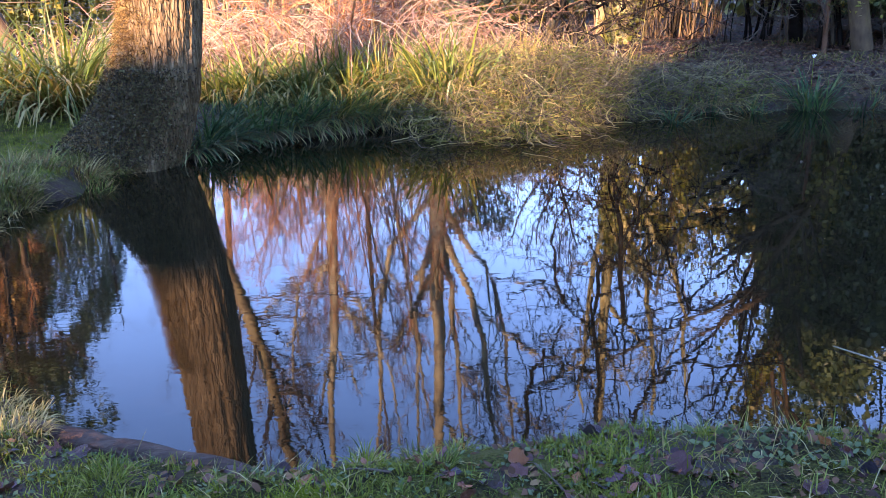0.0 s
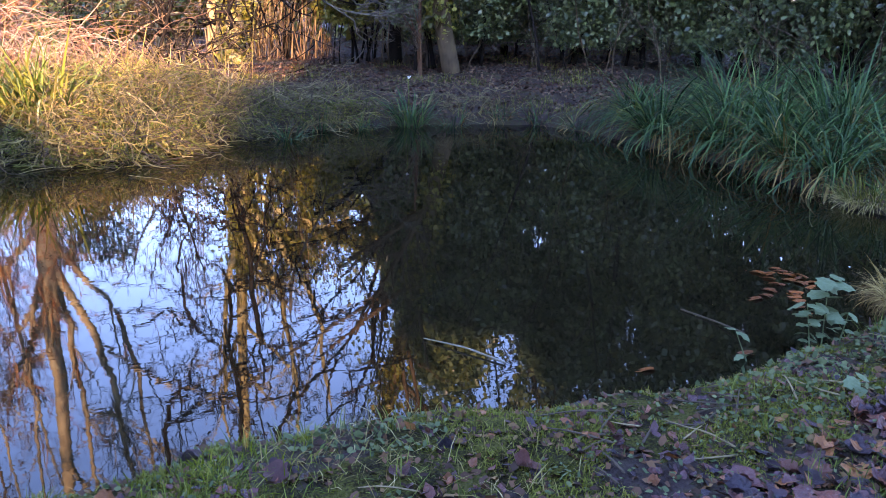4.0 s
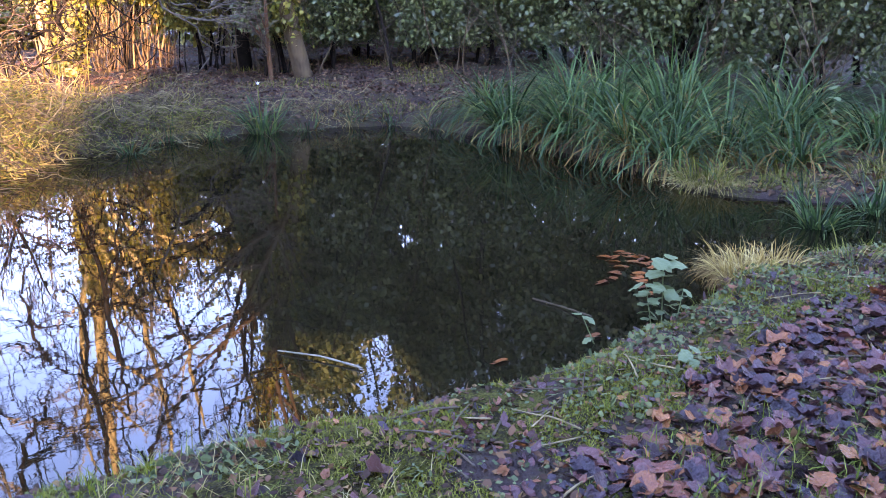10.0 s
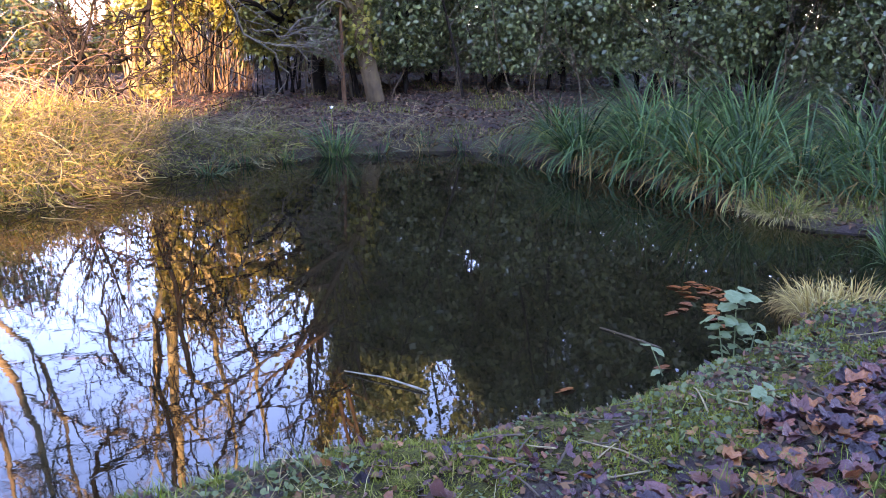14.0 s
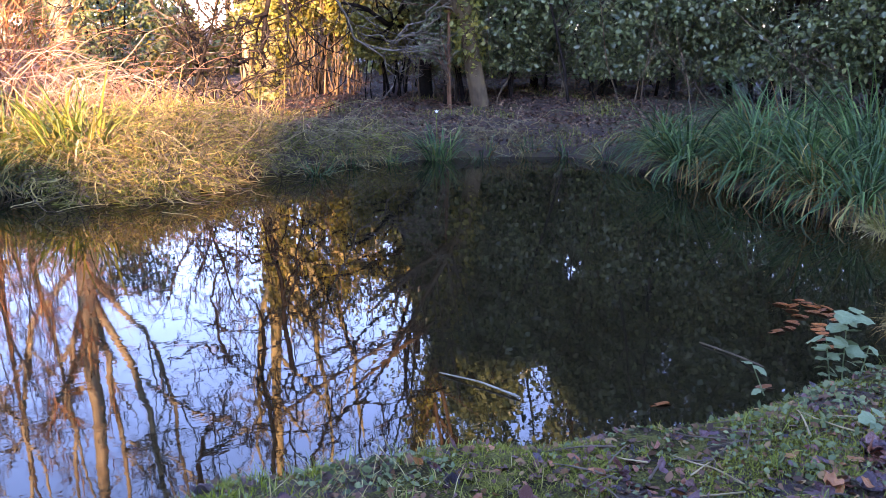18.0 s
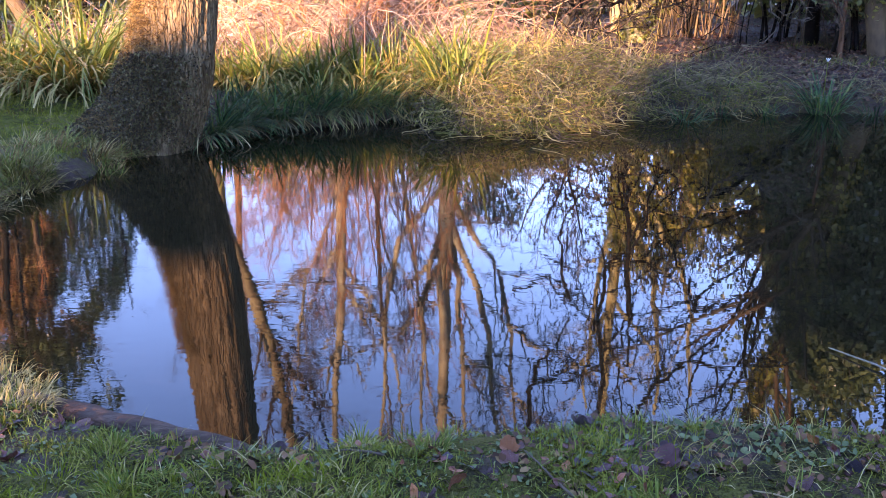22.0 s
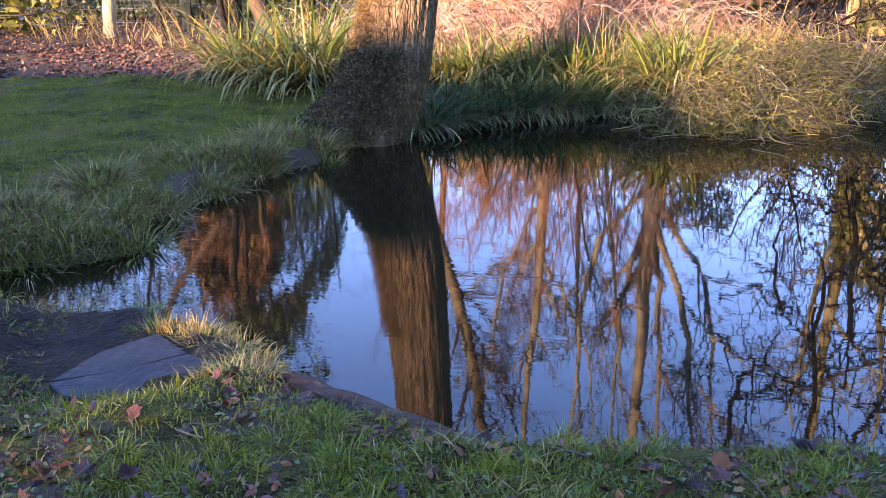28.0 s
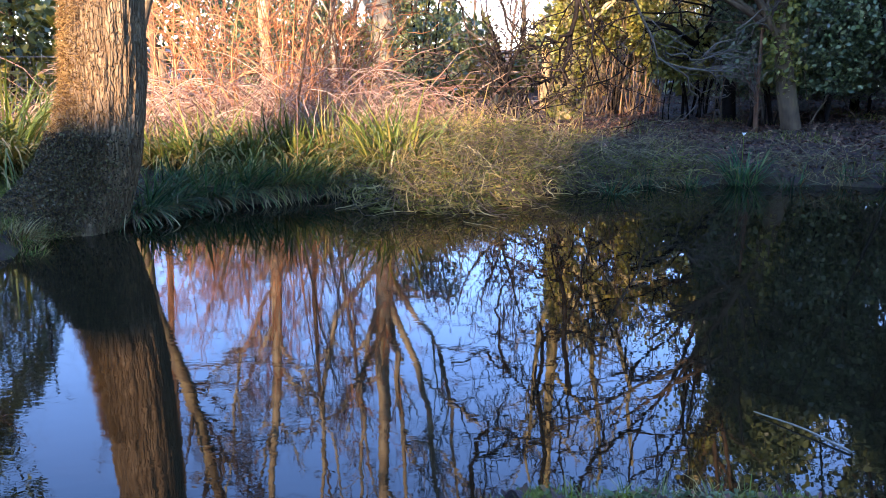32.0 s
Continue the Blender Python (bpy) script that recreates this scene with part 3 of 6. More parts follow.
def bare_tree(x, y, height, radius, lean=(0, 0), mat=BARK_DARK, levels=((9, 38, 0.42, 0.5, 0.25), (6, 42, 0.5, 0.5, 0.2), (5, 45, 0.5, 0.5, 0.15)), label="bare winter tree with a fan of fine branches", ivy=0, ivy_to=4.0, ivy_from=0.0, stems=1, wander=0.07):
    z = float(land(x, y)) - 0.1
    ob = thing("bare_tree", label, "tree", "winter trees round the pond")
    n = stems
    base = np.column_stack([x + RNG.normal(0, 0.12, n) * (n > 1), y + RNG.normal(0, 0.12, n) * (n > 1), np.full(n, z)])
    way = np.column_stack([lean[0] + RNG.normal(0, 0.12, n) * (n > 1), lean[1] + RNG.normal(0, 0.12, n) * (n > 1), np.ones(n)])
    made = grow(base, way, height * RNG.uniform(0.8, 1.0, n), radius * RNG.uniform(0.7, 1.0, n), levels, k=10, wander=wander, finest=0.004)
    part("trunk", make_mesh("trunk", *tubes(*made[0], 10), mat, True), ob)
    part("branching", make_mesh("branching", *joined(*[tubes(p, r, 5) for p, r in made[1:2]]), mat, True), ob, kind="stuff")
    part("fine_branching", make_mesh("fine_branching", *joined(*[tubes(p[:, ::3], r[:, ::3], 3) for p, r in made[2:]]), TWIG), ob, kind="stuff")
    if ivy:
        p, r = made[0]
        i, s = RNG.integers(0, len(p), ivy), RNG.uniform(ivy_from / height, ivy_to / height, ivy) * 9
        k = np.minimum(s.astype(int), 8)
        c = p[i, k] + (p[i, k + 1] - p[i, k]) * (s - k)[:, None]
        out = RNG.normal(size=(ivy, 3))
        out /= np.linalg.norm(out, axis=1, keepdims=True)
        part("ivy", make_mesh("ivy", *leaf_cloud(c + out * (r[i, k] + np.abs(RNG.normal(0, 0.09, ivy)))[:, None], 0.07, droop=0.4), IVY), ob, "ivy leaves clinging to the trunk", "stuff")
    return ob


FINE = ((14, 45, 0.34, 0.45, 0.15), (8, 45, 0.45, 0.5, 0.15), (6, 45, 0.5, 0.55, 0.15))
slim = thing("slim_tree", "slim leaning tree with mottled bark behind the thick trunk", "tree", "winter trees round the pond")
t9, s9 = np.linspace(0, 1, 9), np.linspace(0, 1, 24)
bend = np.array([(-1.6, 7.0, 0.0), (-1.48, 7.0, 0.6), (-1.36, 7.0, 1.27), (-1.22, 7.0, 1.72), (-1.08, 7.0, 2.27), (-1.0, 7.0, 2.75), (-0.92, 7.0, 3.4), (-0.8, 7.0, 4.6), (-0.7, 7.0, 6.2)])
path = np.column_stack([np.interp(s9, t9, bend[:, i]) for i in range(3)])
path[1:-1] = (path[:-2] + path[1:-1] * 2 + path[2:]) / 4 + RNG.normal(0, 0.012, (22, 3))
part("trunk", make_mesh("trunk", *tubes(path[None], np.linspace(0.07, 0.045, 24)[None], 12), SLIM_BARK, True), slim)
at = path[RNG.integers(8, 24, 26)]
made = grow(at, RNG.normal(0, 1, (26, 3)) + (0.3, 0, 0.9), RNG.uniform(0.5, 1.6, 26), RNG.uniform(0.012, 0.025, 26), [(6, 45, 0.5, 0.5, 0.15), (5, 45, 0.5, 0.6, 0.15)], wander=0.1)
part("fine_branching", make_mesh("fine_branching", *joined(*[tubes(p, r, 4) for p, r in made]), TWIG), slim, kind="stuff")
def limbed_tree(name, label, trunk, runs, levels, mat, twig, k=12, shake=0.03, wander=0.1, ivy=0, ivy_to=2.0, slim=1.0, more=()):
    """A tree with one trunk and limbs through given bends, each limb a part, and finer branching grown from them."""
    ob = thing(name, label, "tree", "winter trees round the pond")
    tp, tr = bent([trunk], k, shake * 0.5)
    lp, lr = bent([(r0 * slim, r1 * slim, p) for r0, r1, p in runs] + list(more), k, shake)
    part("trunk", make_mesh("trunk", *tubes(tp, tr, 12), mat, True), ob)
    for p, r in zip(lp, lr):
        part("limb", make_mesh("limb", *tubes(p[None], r[None], 7), mat, True), ob)
    made = grow(None, None, None, None, levels, k=k, wander=wander, up=0.1, finest=0.0065, first=(np.concatenate([tp, lp]), np.concatenate([tr, lr])))
    part("branching", make_mesh("branching", *tubes(*made[1], 5), mat, True), ob, kind="stuff")
    part("fine_branching", make_mesh("fine_branching", *joined(*[tubes(p[:, ::2], r[:, ::2], 3) for p, r in made[2:]]), twig), ob, kind="stuff")
    if ivy:
        s = RNG.uniform(0, 1, ivy)
        i = np.minimum((s * ivy_to / (tp[0, -1, 2] - tp[0, 0, 2]) * (k - 1)).astype(int), k - 2)
        c = tp[0, i] + (tp[0, i + 1] - tp[0, i]) * RNG.uniform(0, 1, (ivy, 1))
        out = RNG.normal(size=(ivy, 3))
        out /= np.linalg.norm(out, axis=1, keepdims=True)
        part("ivy", make_mesh("ivy", *leaf_cloud(c + out * (tr[0, i] + np.abs(RNG.normal(0, 0.07, ivy)))[:, None], 0.06, droop=0.4), IVY), ob, "ivy leaves clinging to the trunk", "stuff")
    return ob


UPRIGHT = ((9, 38, 0.36, 0.5, 0.15), (6, 42, 0.42, 0.55, 0.15), (4, 45, 0.5, 0.6, 0.15))
limbed_tree("forked_tree", "forked winter tree catching low sun", (0.13, 0.05, [(0.82, 9.92, 0.00), (0.81, 9.92, 1.41), (0.76, 9.92, 2.09), (0.79, 9.92, 2.66), (0.81, 9.92, 3.46), (0.73, 9.92, 5.06), (0.68, 9.92, 7.57)]),
            [(0.055, 0.02, [(0.82, 9.92, 1.87), (1.25, 9.86, 2.89), (1.33, 9.80, 3.69), (1.49, 9.80, 4.60), (1.60, 9.80, 6.08)]), (0.045, 0.015, [(0.82, 9.92, 1.64), (1.09, 9.97, 2.09), (1.49, 10.03, 2.55), (1.69, 10.03, 3.35), (1.80, 10.03, 4.49), (1.88, 10.03, 5.86)]),
             ] + [(0.045, 0.02, [(0.80, 9.92, 1.41), (0.34, 9.97, 1.87), (0.16, 10.03, 2.32), (0.07, 10.03, 3.12), (-0.10, 10.03, 4.26), (-0.11, 10.03, 5.86)]), (0.035, 0.01, [(0.78, 9.92, 2.89), (0.46, 9.86, 3.29), (0.05, 9.80, 3.54), (-0.50, 9.69, 3.80), (-1.03, 9.69, 4.03)]),
             (0.04, 0.015, [(0.80, 9.92, 1.75), (0.59, 9.80, 2.32), (0.51, 9.80, 3.12), (0.48, 9.80, 4.03), (0.41, 9.80, 5.86)]), (0.045, 0.015, [(0.80, 9.92, 2.21), (0.96, 9.80, 2.89), (1.00, 9.80, 3.69), (1.05, 9.80, 4.72), (1.08, 9.80, 6.43)]),
             ] + [(0.025, 0.006, [(1.28, 9.80, 3.01), (1.71, 9.69, 3.46), (2.17, 9.58, 3.75), (2.74, 9.46, 3.92)]), (0.025, 0.006, [(1.03, 9.80, 3.80), (1.48, 9.58, 4.03), (2.05, 9.46, 4.60), (2.51, 9.35, 5.17)]), (0.025, 0.006, [(0.16, 10.03, 2.55), (-0.23, 9.92, 3.01), (-0.57, 9.80, 3.12), (-1.03, 9.80, 3.58)])],
            UPRIGHT, BARK_PALE, TWIG, ivy=700, ivy_to=1.2)
limbed_tree("winter_tree", "slender upright winter tree beyond the brambles", (0.075, 0.03, [(-0.5, 9.5, 0.0), (-0.51, 9.5, 1.9), (-0.54, 9.5, 2.9), (-0.68, 9.5, 4.0), (-0.7, 9.5, 6.5)]),
            [(0.03, 0.01, [(-0.53, 9.5, 2.3), (-0.2, 9.4, 2.9), (0.1, 9.4, 3.6), (0.2, 9.4, 4.8)]), (0.03, 0.01, [(-0.52, 9.5, 1.6), (-0.9, 9.4, 2.2), (-1.1, 9.4, 3.1), (-1.2, 9.4, 4.6)]), (0.02, 0.006, [(-0.6, 9.5, 3.4), (-1.1, 9.4, 3.6), (-1.6, 9.3, 4.1)])],
            UPRIGHT, BARK_PALE, TWIG)
limbed_tree("ivy_tree", "pale ivy-clad tree in low sun", (0.12, 0.05, [(3.15, 10.2, 0.0), (3.2, 10.2, 1.1), (3.2, 10.2, 2.0), (3.12, 10.2, 2.6), (3.1, 10.2, 3.6), (3.1, 10.2, 5.5)]),
            [(0.06, 0.02, [(3.2, 10.2, 1.7), (3.4, 10.1, 2.2), (3.6, 10.0, 2.8), (3.75, 10.0, 3.6), (3.8, 10, 5.0)]), (0.05, 0.015, [(3.2, 10.2, 1.5), (3.6, 10.1, 2.0), (4.0, 10.0, 2.7), (4.2, 10.0, 3.5), (4.3, 10, 4.6)]), (0.05, 0.015, [(3.15, 10.2, 1.9), (2.95, 10.1, 2.5), (2.8, 10.0, 3.3), (2.8, 10.0, 4.8)]),
             (0.03, 0.008, [(3.2, 10.2, 1.3), (3.7, 10.0, 1.7), (4.2, 9.9, 1.9), (4.6, 9.8, 1.7)])],
            ((8, 38, 0.36, 0.5, 0.15), (6, 42, 0.42, 0.55, 0.15), (4, 45, 0.5, 0.6, 0.15)), LICHENED, IVY_TWIG, wander=0.13, ivy=5200, ivy_to=3.0)
limbed_tree("leaning_tree", "leaning sunlit tree beyond the side bank", (0.09, 0.04, [(-3.5, 9.0, 0.1), (-3.85, 9.0, 1.1), (-4.22, 9.0, 1.64), (-4.98, 9.0, 2.47), (-5.6, 9.0, 3.5)]),
            [(0.03, 0.01, [(-4.3, 9.0, 1.7), (-4.35, 8.95, 2.4), (-4.5, 8.95, 3.2)]), (0.03, 0.01, [(-3.85, 9.0, 1.1), (-4.2, 8.95, 1.3), (-4.7, 8.95, 1.5)])], UPRIGHT, COPPICE, RED_TWIG)
NETWORK = ((7, 48, 0.42, 0.62, 0.1), (4, 50, 0.5, 0.6, 0.12), (3, 52, 0.5, 0.6, 0.15))
# limbs that hang over the water in one plane, as bends (x, z)
HANGING = [(0.03, 0.013, y, [(x, y, z) for x, z in bends]) for y, bends in (
    (8.0, ((2.4, 4.6), (2.41, 3.6), (2.38, 3.1), (2.27, 2.2), (2.32, 1.9), (2.5, 1.82), (2.85, 1.88), (3.1, 2.0))), (8.05, ((2.37, 2.8), (2.65, 2.6), (3.15, 2.7), (3.4, 2.45), (3.45, 2.25))),
    (7.95, ((2.7, 4.8), (2.78, 3.7), (2.9, 3.4), (3.15, 3.25), (3.4, 3.07), (3.9, 3.13), (4.5, 3.1))), (8.0, ((1.55, 4.6), (1.6, 3.2), (1.67, 2.95), (1.85, 2.9), (2.3, 3.1))), (8.1, ((1.3, 2.6), (1.8, 2.9), (2.35, 3.4))),
    (8.0, ((3.4, 2.45), (3.2, 1.9), (3.03, 1.63))), (8.0, ((3.4, 2.45), (3.9, 2.3), (4.3, 2.2))), (7.9, ((1.35, 2.1), (1.7, 2.0), (1.9, 2.2), (2.12, 2.2))),
    (8.0, ((2.66, 2.5), (2.57, 1.6), (2.53, 0.92), (2.43, 0.79), (2.45, 0.59))), (8.0, ((2.55, 1.29), (2.13, 1.14), (1.7, 1.0))), (8.0, ((2.48, 0.91), (1.95, 0.82), (1.66, 0.79))),
    (8.0, ((2.41, 0.79), (1.8, 0.69), (1.63, 0.72))), (8.0, ((2.0, 2.3), (1.84, 1.6), (1.91, 1.26), (2.13, 0.99))), (8.1, ((3.05, 2.3), (3.09, 1.6), (3.5, 1.16), (3.7, 0.89), (4.05, 0.62), (3.85, 0.45))),
    (8.1, ((3.58, 1.09), (4.0, 1.07), (4.37, 1.09))), (8.1, ((4.0, 1.07), (4.44, 1.39), (4.76, 1.6), (4.95, 1.9))), (8.1, ((3.69, 0.92), (4.08, 0.91), (4.44, 0.97))))]
HANGING = [(r0 if i in (0, 2, 3, 8, 13) else 0.016, r1 if i in (0, 2, 3, 8, 13) else 0.008, p) for i, (r0, r1, y, p) in enumerate(HANGING)]
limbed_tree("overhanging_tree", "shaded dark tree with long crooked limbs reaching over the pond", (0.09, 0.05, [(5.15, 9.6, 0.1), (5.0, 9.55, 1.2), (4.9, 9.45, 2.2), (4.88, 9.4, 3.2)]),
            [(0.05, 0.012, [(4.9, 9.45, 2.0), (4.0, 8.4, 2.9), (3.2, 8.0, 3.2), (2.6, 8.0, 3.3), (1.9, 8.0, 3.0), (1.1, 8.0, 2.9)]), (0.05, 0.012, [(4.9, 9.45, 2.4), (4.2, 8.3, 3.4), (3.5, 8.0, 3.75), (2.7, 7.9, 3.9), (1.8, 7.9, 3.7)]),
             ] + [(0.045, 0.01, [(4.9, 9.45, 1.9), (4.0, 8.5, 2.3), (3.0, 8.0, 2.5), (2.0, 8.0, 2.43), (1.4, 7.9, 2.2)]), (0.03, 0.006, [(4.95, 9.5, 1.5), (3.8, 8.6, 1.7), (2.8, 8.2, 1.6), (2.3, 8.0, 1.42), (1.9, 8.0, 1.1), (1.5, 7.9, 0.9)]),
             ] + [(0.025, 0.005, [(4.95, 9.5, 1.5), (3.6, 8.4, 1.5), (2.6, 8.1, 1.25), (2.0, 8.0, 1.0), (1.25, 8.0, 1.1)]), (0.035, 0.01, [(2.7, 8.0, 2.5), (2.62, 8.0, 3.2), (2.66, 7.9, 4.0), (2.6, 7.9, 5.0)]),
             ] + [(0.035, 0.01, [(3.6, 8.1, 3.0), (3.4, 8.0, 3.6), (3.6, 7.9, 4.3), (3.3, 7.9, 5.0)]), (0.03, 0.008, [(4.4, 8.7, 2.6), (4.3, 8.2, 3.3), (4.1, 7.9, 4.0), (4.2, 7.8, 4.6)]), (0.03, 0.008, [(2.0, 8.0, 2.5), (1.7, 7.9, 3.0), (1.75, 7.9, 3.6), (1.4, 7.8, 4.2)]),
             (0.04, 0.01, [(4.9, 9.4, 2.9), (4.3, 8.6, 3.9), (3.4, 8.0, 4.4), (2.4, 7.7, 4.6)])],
            NETWORK, SHADED_BARK, SHADED_BARK, k=14, shake=0.03, wander=0.24, slim=0.42, more=HANGING[:13])
limbed_tree("shaded_tree", "grey bare tree with drooping twigs in shade on the far bank", (0.03, 0.018, [(5.3, 9.1, 0.1), (5.1, 9.0, 1.6), (4.4, 8.6, 2.6), (3.3, 8.2, 2.7), (2.2, 8.0, 3.2)]), [(r0 * 0.55, r1 * 0.5, p) for r0, r1, p in HANGING[13:]], ((7, 40, 0.45, 0.45, 0.15), (5, 45, 0.5, 0.6, 0.15)), BARK_GREY, BARK_GREY, wander=0.16)
bare_tree(1.85, 8.1, 1.8, 0.02, (0.05, -0.05), SHADED_BARK, ((9, 55, 0.55, 0.6, 0.08), (6, 55, 0.5, 0.6, 0.12), (3, 55, 0.5, 0.6, 0.15)), stems=4, wander=0.16, label="low crooked dark shrub behind the grass mound")
bare_tree(-1.9, 10.2, 6.5, 0.06, (0.03, 0), BARK_DARK, FINE, wander=0.05)
bare_tree(0.25, 11.5, 7, 0.05, (0.0, 0), BARK_PALE, FINE, wander=0.05)
bare_tree(-0.1, 10.6, 7, 0.05, (0.02, 0), BARK_DARK, FINE, wander=0.05)
bare_tree(-6.5, 10.5, 8, 0.1, (0.1, 0), BARK_PALE, FINE)
bare_tree(5.17, 8.25, 6, 0.125, (-0.27, 0.0), BARK_DARK, FINE, ivy=3600, ivy_to=5.4, ivy_from=0.75, wander=0.02, label="dark trunk under evergreens on the far bank")
bare_tree(4.76, 8.3, 1.9, 0.036, (-0.02, 0.0), RED_STEM, FINE, wander=0.015, label="thin reddish-brown stem beside a thicker trunk")


def evergreen(x, y, height, wide, n, mat=HOLLY, size=0.066, low=0.5):
    z = float(land(x, y)) - 0.05
    ob = thing("holly_tree", "dense dark evergreen with glossy leaves and thin stems", "tree", "evergreens behind the pond")
    m = 4
    base = np.column_stack([x + RNG.normal(0, wide * 0.3, m), y + RNG.normal(0, wide * 0.3, m), np.full(m, z)])
    made = grow(base, np.column_stack([RNG.normal(0, 0.12, m), RNG.normal(0, 0.12, m), np.ones(m)]), height * RNG.uniform(0.6, 1, m), RNG.uniform(0.015, 0.05, m) * min(1.0, height / 5),
                [(8, 55, 0.35, 0.5, 0.1), (4, 50, 0.5, 0.5, 0.2)], k=9, wander=0.08)
    for p, r in zip(*made[0]):
        part("stem", make_mesh("stem", *tubes(p[None], r[None], 7), SHADED_BARK, True), ob)
    part("fine_branching", make_mesh("fine_branching", *joined(*[tubes(p[:, ::2], r[:, ::2], 3) for p, r in made[1:]]), TWIG), ob, kind="stuff")
    for key, lo, hi, m, sz in (("low_foliage", low, max(low + 0.6, min(2.4, height)), n, size), ("crown", max(low, min(2.0, height - 0.2)), height, int(n * 1.7 * (height > 3)), size * 1.5)):
        h = RNG.uniform(lo, hi, m)
        sh = np.sqrt(np.clip(1 - (np.maximum(h - low, 0) / (height - low + 0.3)) ** 2.2, 0.02, 1)) * (0.6 + 0.4 * np.clip((h - low) / 0.8, 0, 1))
        a, r = RNG.uniform(0, 2 * np.pi, m), wide * sh * (1.3 if key == "crown" and height > 6 else 1.0) * RNG.uniform(0, 1, m) ** 0.4
        c = np.column_stack([x + r * np.cos(a), y + r * np.sin(a), z + h])
        gap = lattice(c[:, 0] + c[:, 2] * 0.6, c[:, 1] + c[:, 2], 0.55, 21) + 0.5 * lattice(c[:, 0] - c[:, 2], c[:, 2], 0.23, 22)
        c = c[gap > (-0.15 if key == "crown" else -0.3)]
        lane = ((c[:, 0] / c[:, 1] - 0.725) / 0.045) ** 2 + (((c[:, 2] + 1.12) / c[:, 1] - 0.59) / 0.08) ** 2   # a thin spot through the crowns
        c = c[(lane > 1) | (RNG.uniform(0, 1, len(c)) < 0.1)]
        if len(c):
            part(key, make_mesh(key, *leaf_cloud(c, sz, droop=0.3), mat), ob, kind="stuff")
    return ob


for ex, ey, eh, ew, en in ((5.6, 10.4, 2.4, 0.8, 9000), (6.6, 9.3, 8, 1.2, 16000), (7.3, 8.3, 9, 1.3, 16000), (8.1, 7.1, 9, 1.3, 16000), (8.7, 5.8, 9, 1.3, 16000),
                           (9.0, 4.5, 8, 1.3, 14000), (9.2, 3.1, 8, 1.3, 12000), (9.2, 1.6, 7, 1.3, 9000), (7.5, 12.0, 10, 1.6, 14000), (9.2, 9.6, 11, 1.8, 14000), (10.5, 6.5, 10, 1.8, 12000), (10.8, 3.2, 10, 1.8, 10000)):
    evergreen(ex, ey, eh, ew, en, low=0.25)
evergreen(4.2, 10.7, 2.4, 0.85, 15000, IVY, low=0.95)
evergreen(3.65, 10.95, 2.3, 0.55, 6000, IVY, low=0.95)
evergreen(5.1, 10.3, 2.4, 0.8, 9000, IVY, low=0.6)
evergreen(-4.1, 9.4, 5.2, 0.75, 3000, low=2.9)
evergreen(-7.2, 7.6, 5.5, 1.2, 3500, low=1.4)
# stands for a brown-leaved shrub; only form and label are the evergreen's
evergreen(-4.95, 10.3, 3.1, 0.85, 5200, DEAD_SEDGE, size=0.05, low=0.9)
evergreen(5.75, 8.9, 3.8, 1.0, 20000, low=0.4)
evergreen(4.6, 9.8, 2.2, 0.75, 11000, IVY, low=0.6)
evergreen(6.9, 7.9, 3.5, 0.95, 16000, low=0.3)
evergreen(5.0, 8.75, 2.6, 0.6, 9000, low=0.6)
evergreen(7.9, 6.6, 3.4, 0.9, 11000, low=0.35)
evergreen(8.4, 5.2, 3.2, 0.9, 10000, low=0.5)
evergreen(8.7, 3.9, 3.2, 0.9, 9000, low=0.6)
for ex, ey, eh, ew, en in ((-5.6, 14.5, 5, 1.3, 9000), (1.5, 11.8, 3.0, 0.8, 8000), (-1.2, 13.4, 2.6, 0.9, 6000), (-0.4, 12.5, 1.9, 0.9, 6000), (-9, 9, 8, 1.8, 9000), (-7.5, 13, 8, 1.6, 8000)):
    evergreen(ex, ey, eh, ew, en, low=0.2)


# ---- added shade behind the camera: an unseen hedge, with taller evergreens at its end ----
def sunward(u, v):
    """A place from the distance across the sunlight and along it."""
    return (u * math.cos(SUN_AZ) + v * math.sin(SUN_AZ), -u * math.sin(SUN_AZ) + v * math.cos(SUN_AZ))


def shade_hedge_unit(u, v, height, wide, gap=()):
    x, y = sunward(u, v)
    ob = thing("hedge", "unseen dense hedge section added to shade the banks", "hedge", "hedge behind the viewer")
    z = 0.1
    s = 14
    a = np.arange(s) * 2 * np.pi / s
    prof = np.array([(0.9, 0), (1, 0.3), (1, 0.8), (0.9, 0.95), (0.4, 1.0), (0.02, 1.0)])
    for lo, hi in ((0.0, gap[0]), (gap[1], height)) if gap else ((0.0, height),):
        v3 = np.stack([np.stack([x + wide * p * np.cos(a), y + wide * p * np.sin(a), np.full(s, z + lo + (hi - lo - 0.1) * q)], -1) for p, q in prof]).reshape(-1, 3)
        v3 += RNG.normal(0, 0.04, v3.shape)
        q = np.arange(len(prof) * s).reshape(len(prof), s)
        part("body", make_mesh("body", v3, np.stack([q[:-1], np.roll(q, -1, 1)[:-1], np.roll(q, -1, 1)[1:], q[1:]], -1).reshape(-1, 4), HOLLY), ob)
    n = 1500
    aa, h = RNG.uniform(0, 2 * np.pi, n), RNG.uniform(0, height, n)
    if gap:
        keep = (h < gap[0]) | (h > gap[1])
        aa, h = aa[keep], h[keep]
    part("foliage", make_mesh("foliage", *leaf_cloud(np.column_stack([x + wide * np.cos(aa), y + wide * np.sin(aa), z + h]), 0.09), HOLLY), ob, kind="stuff")


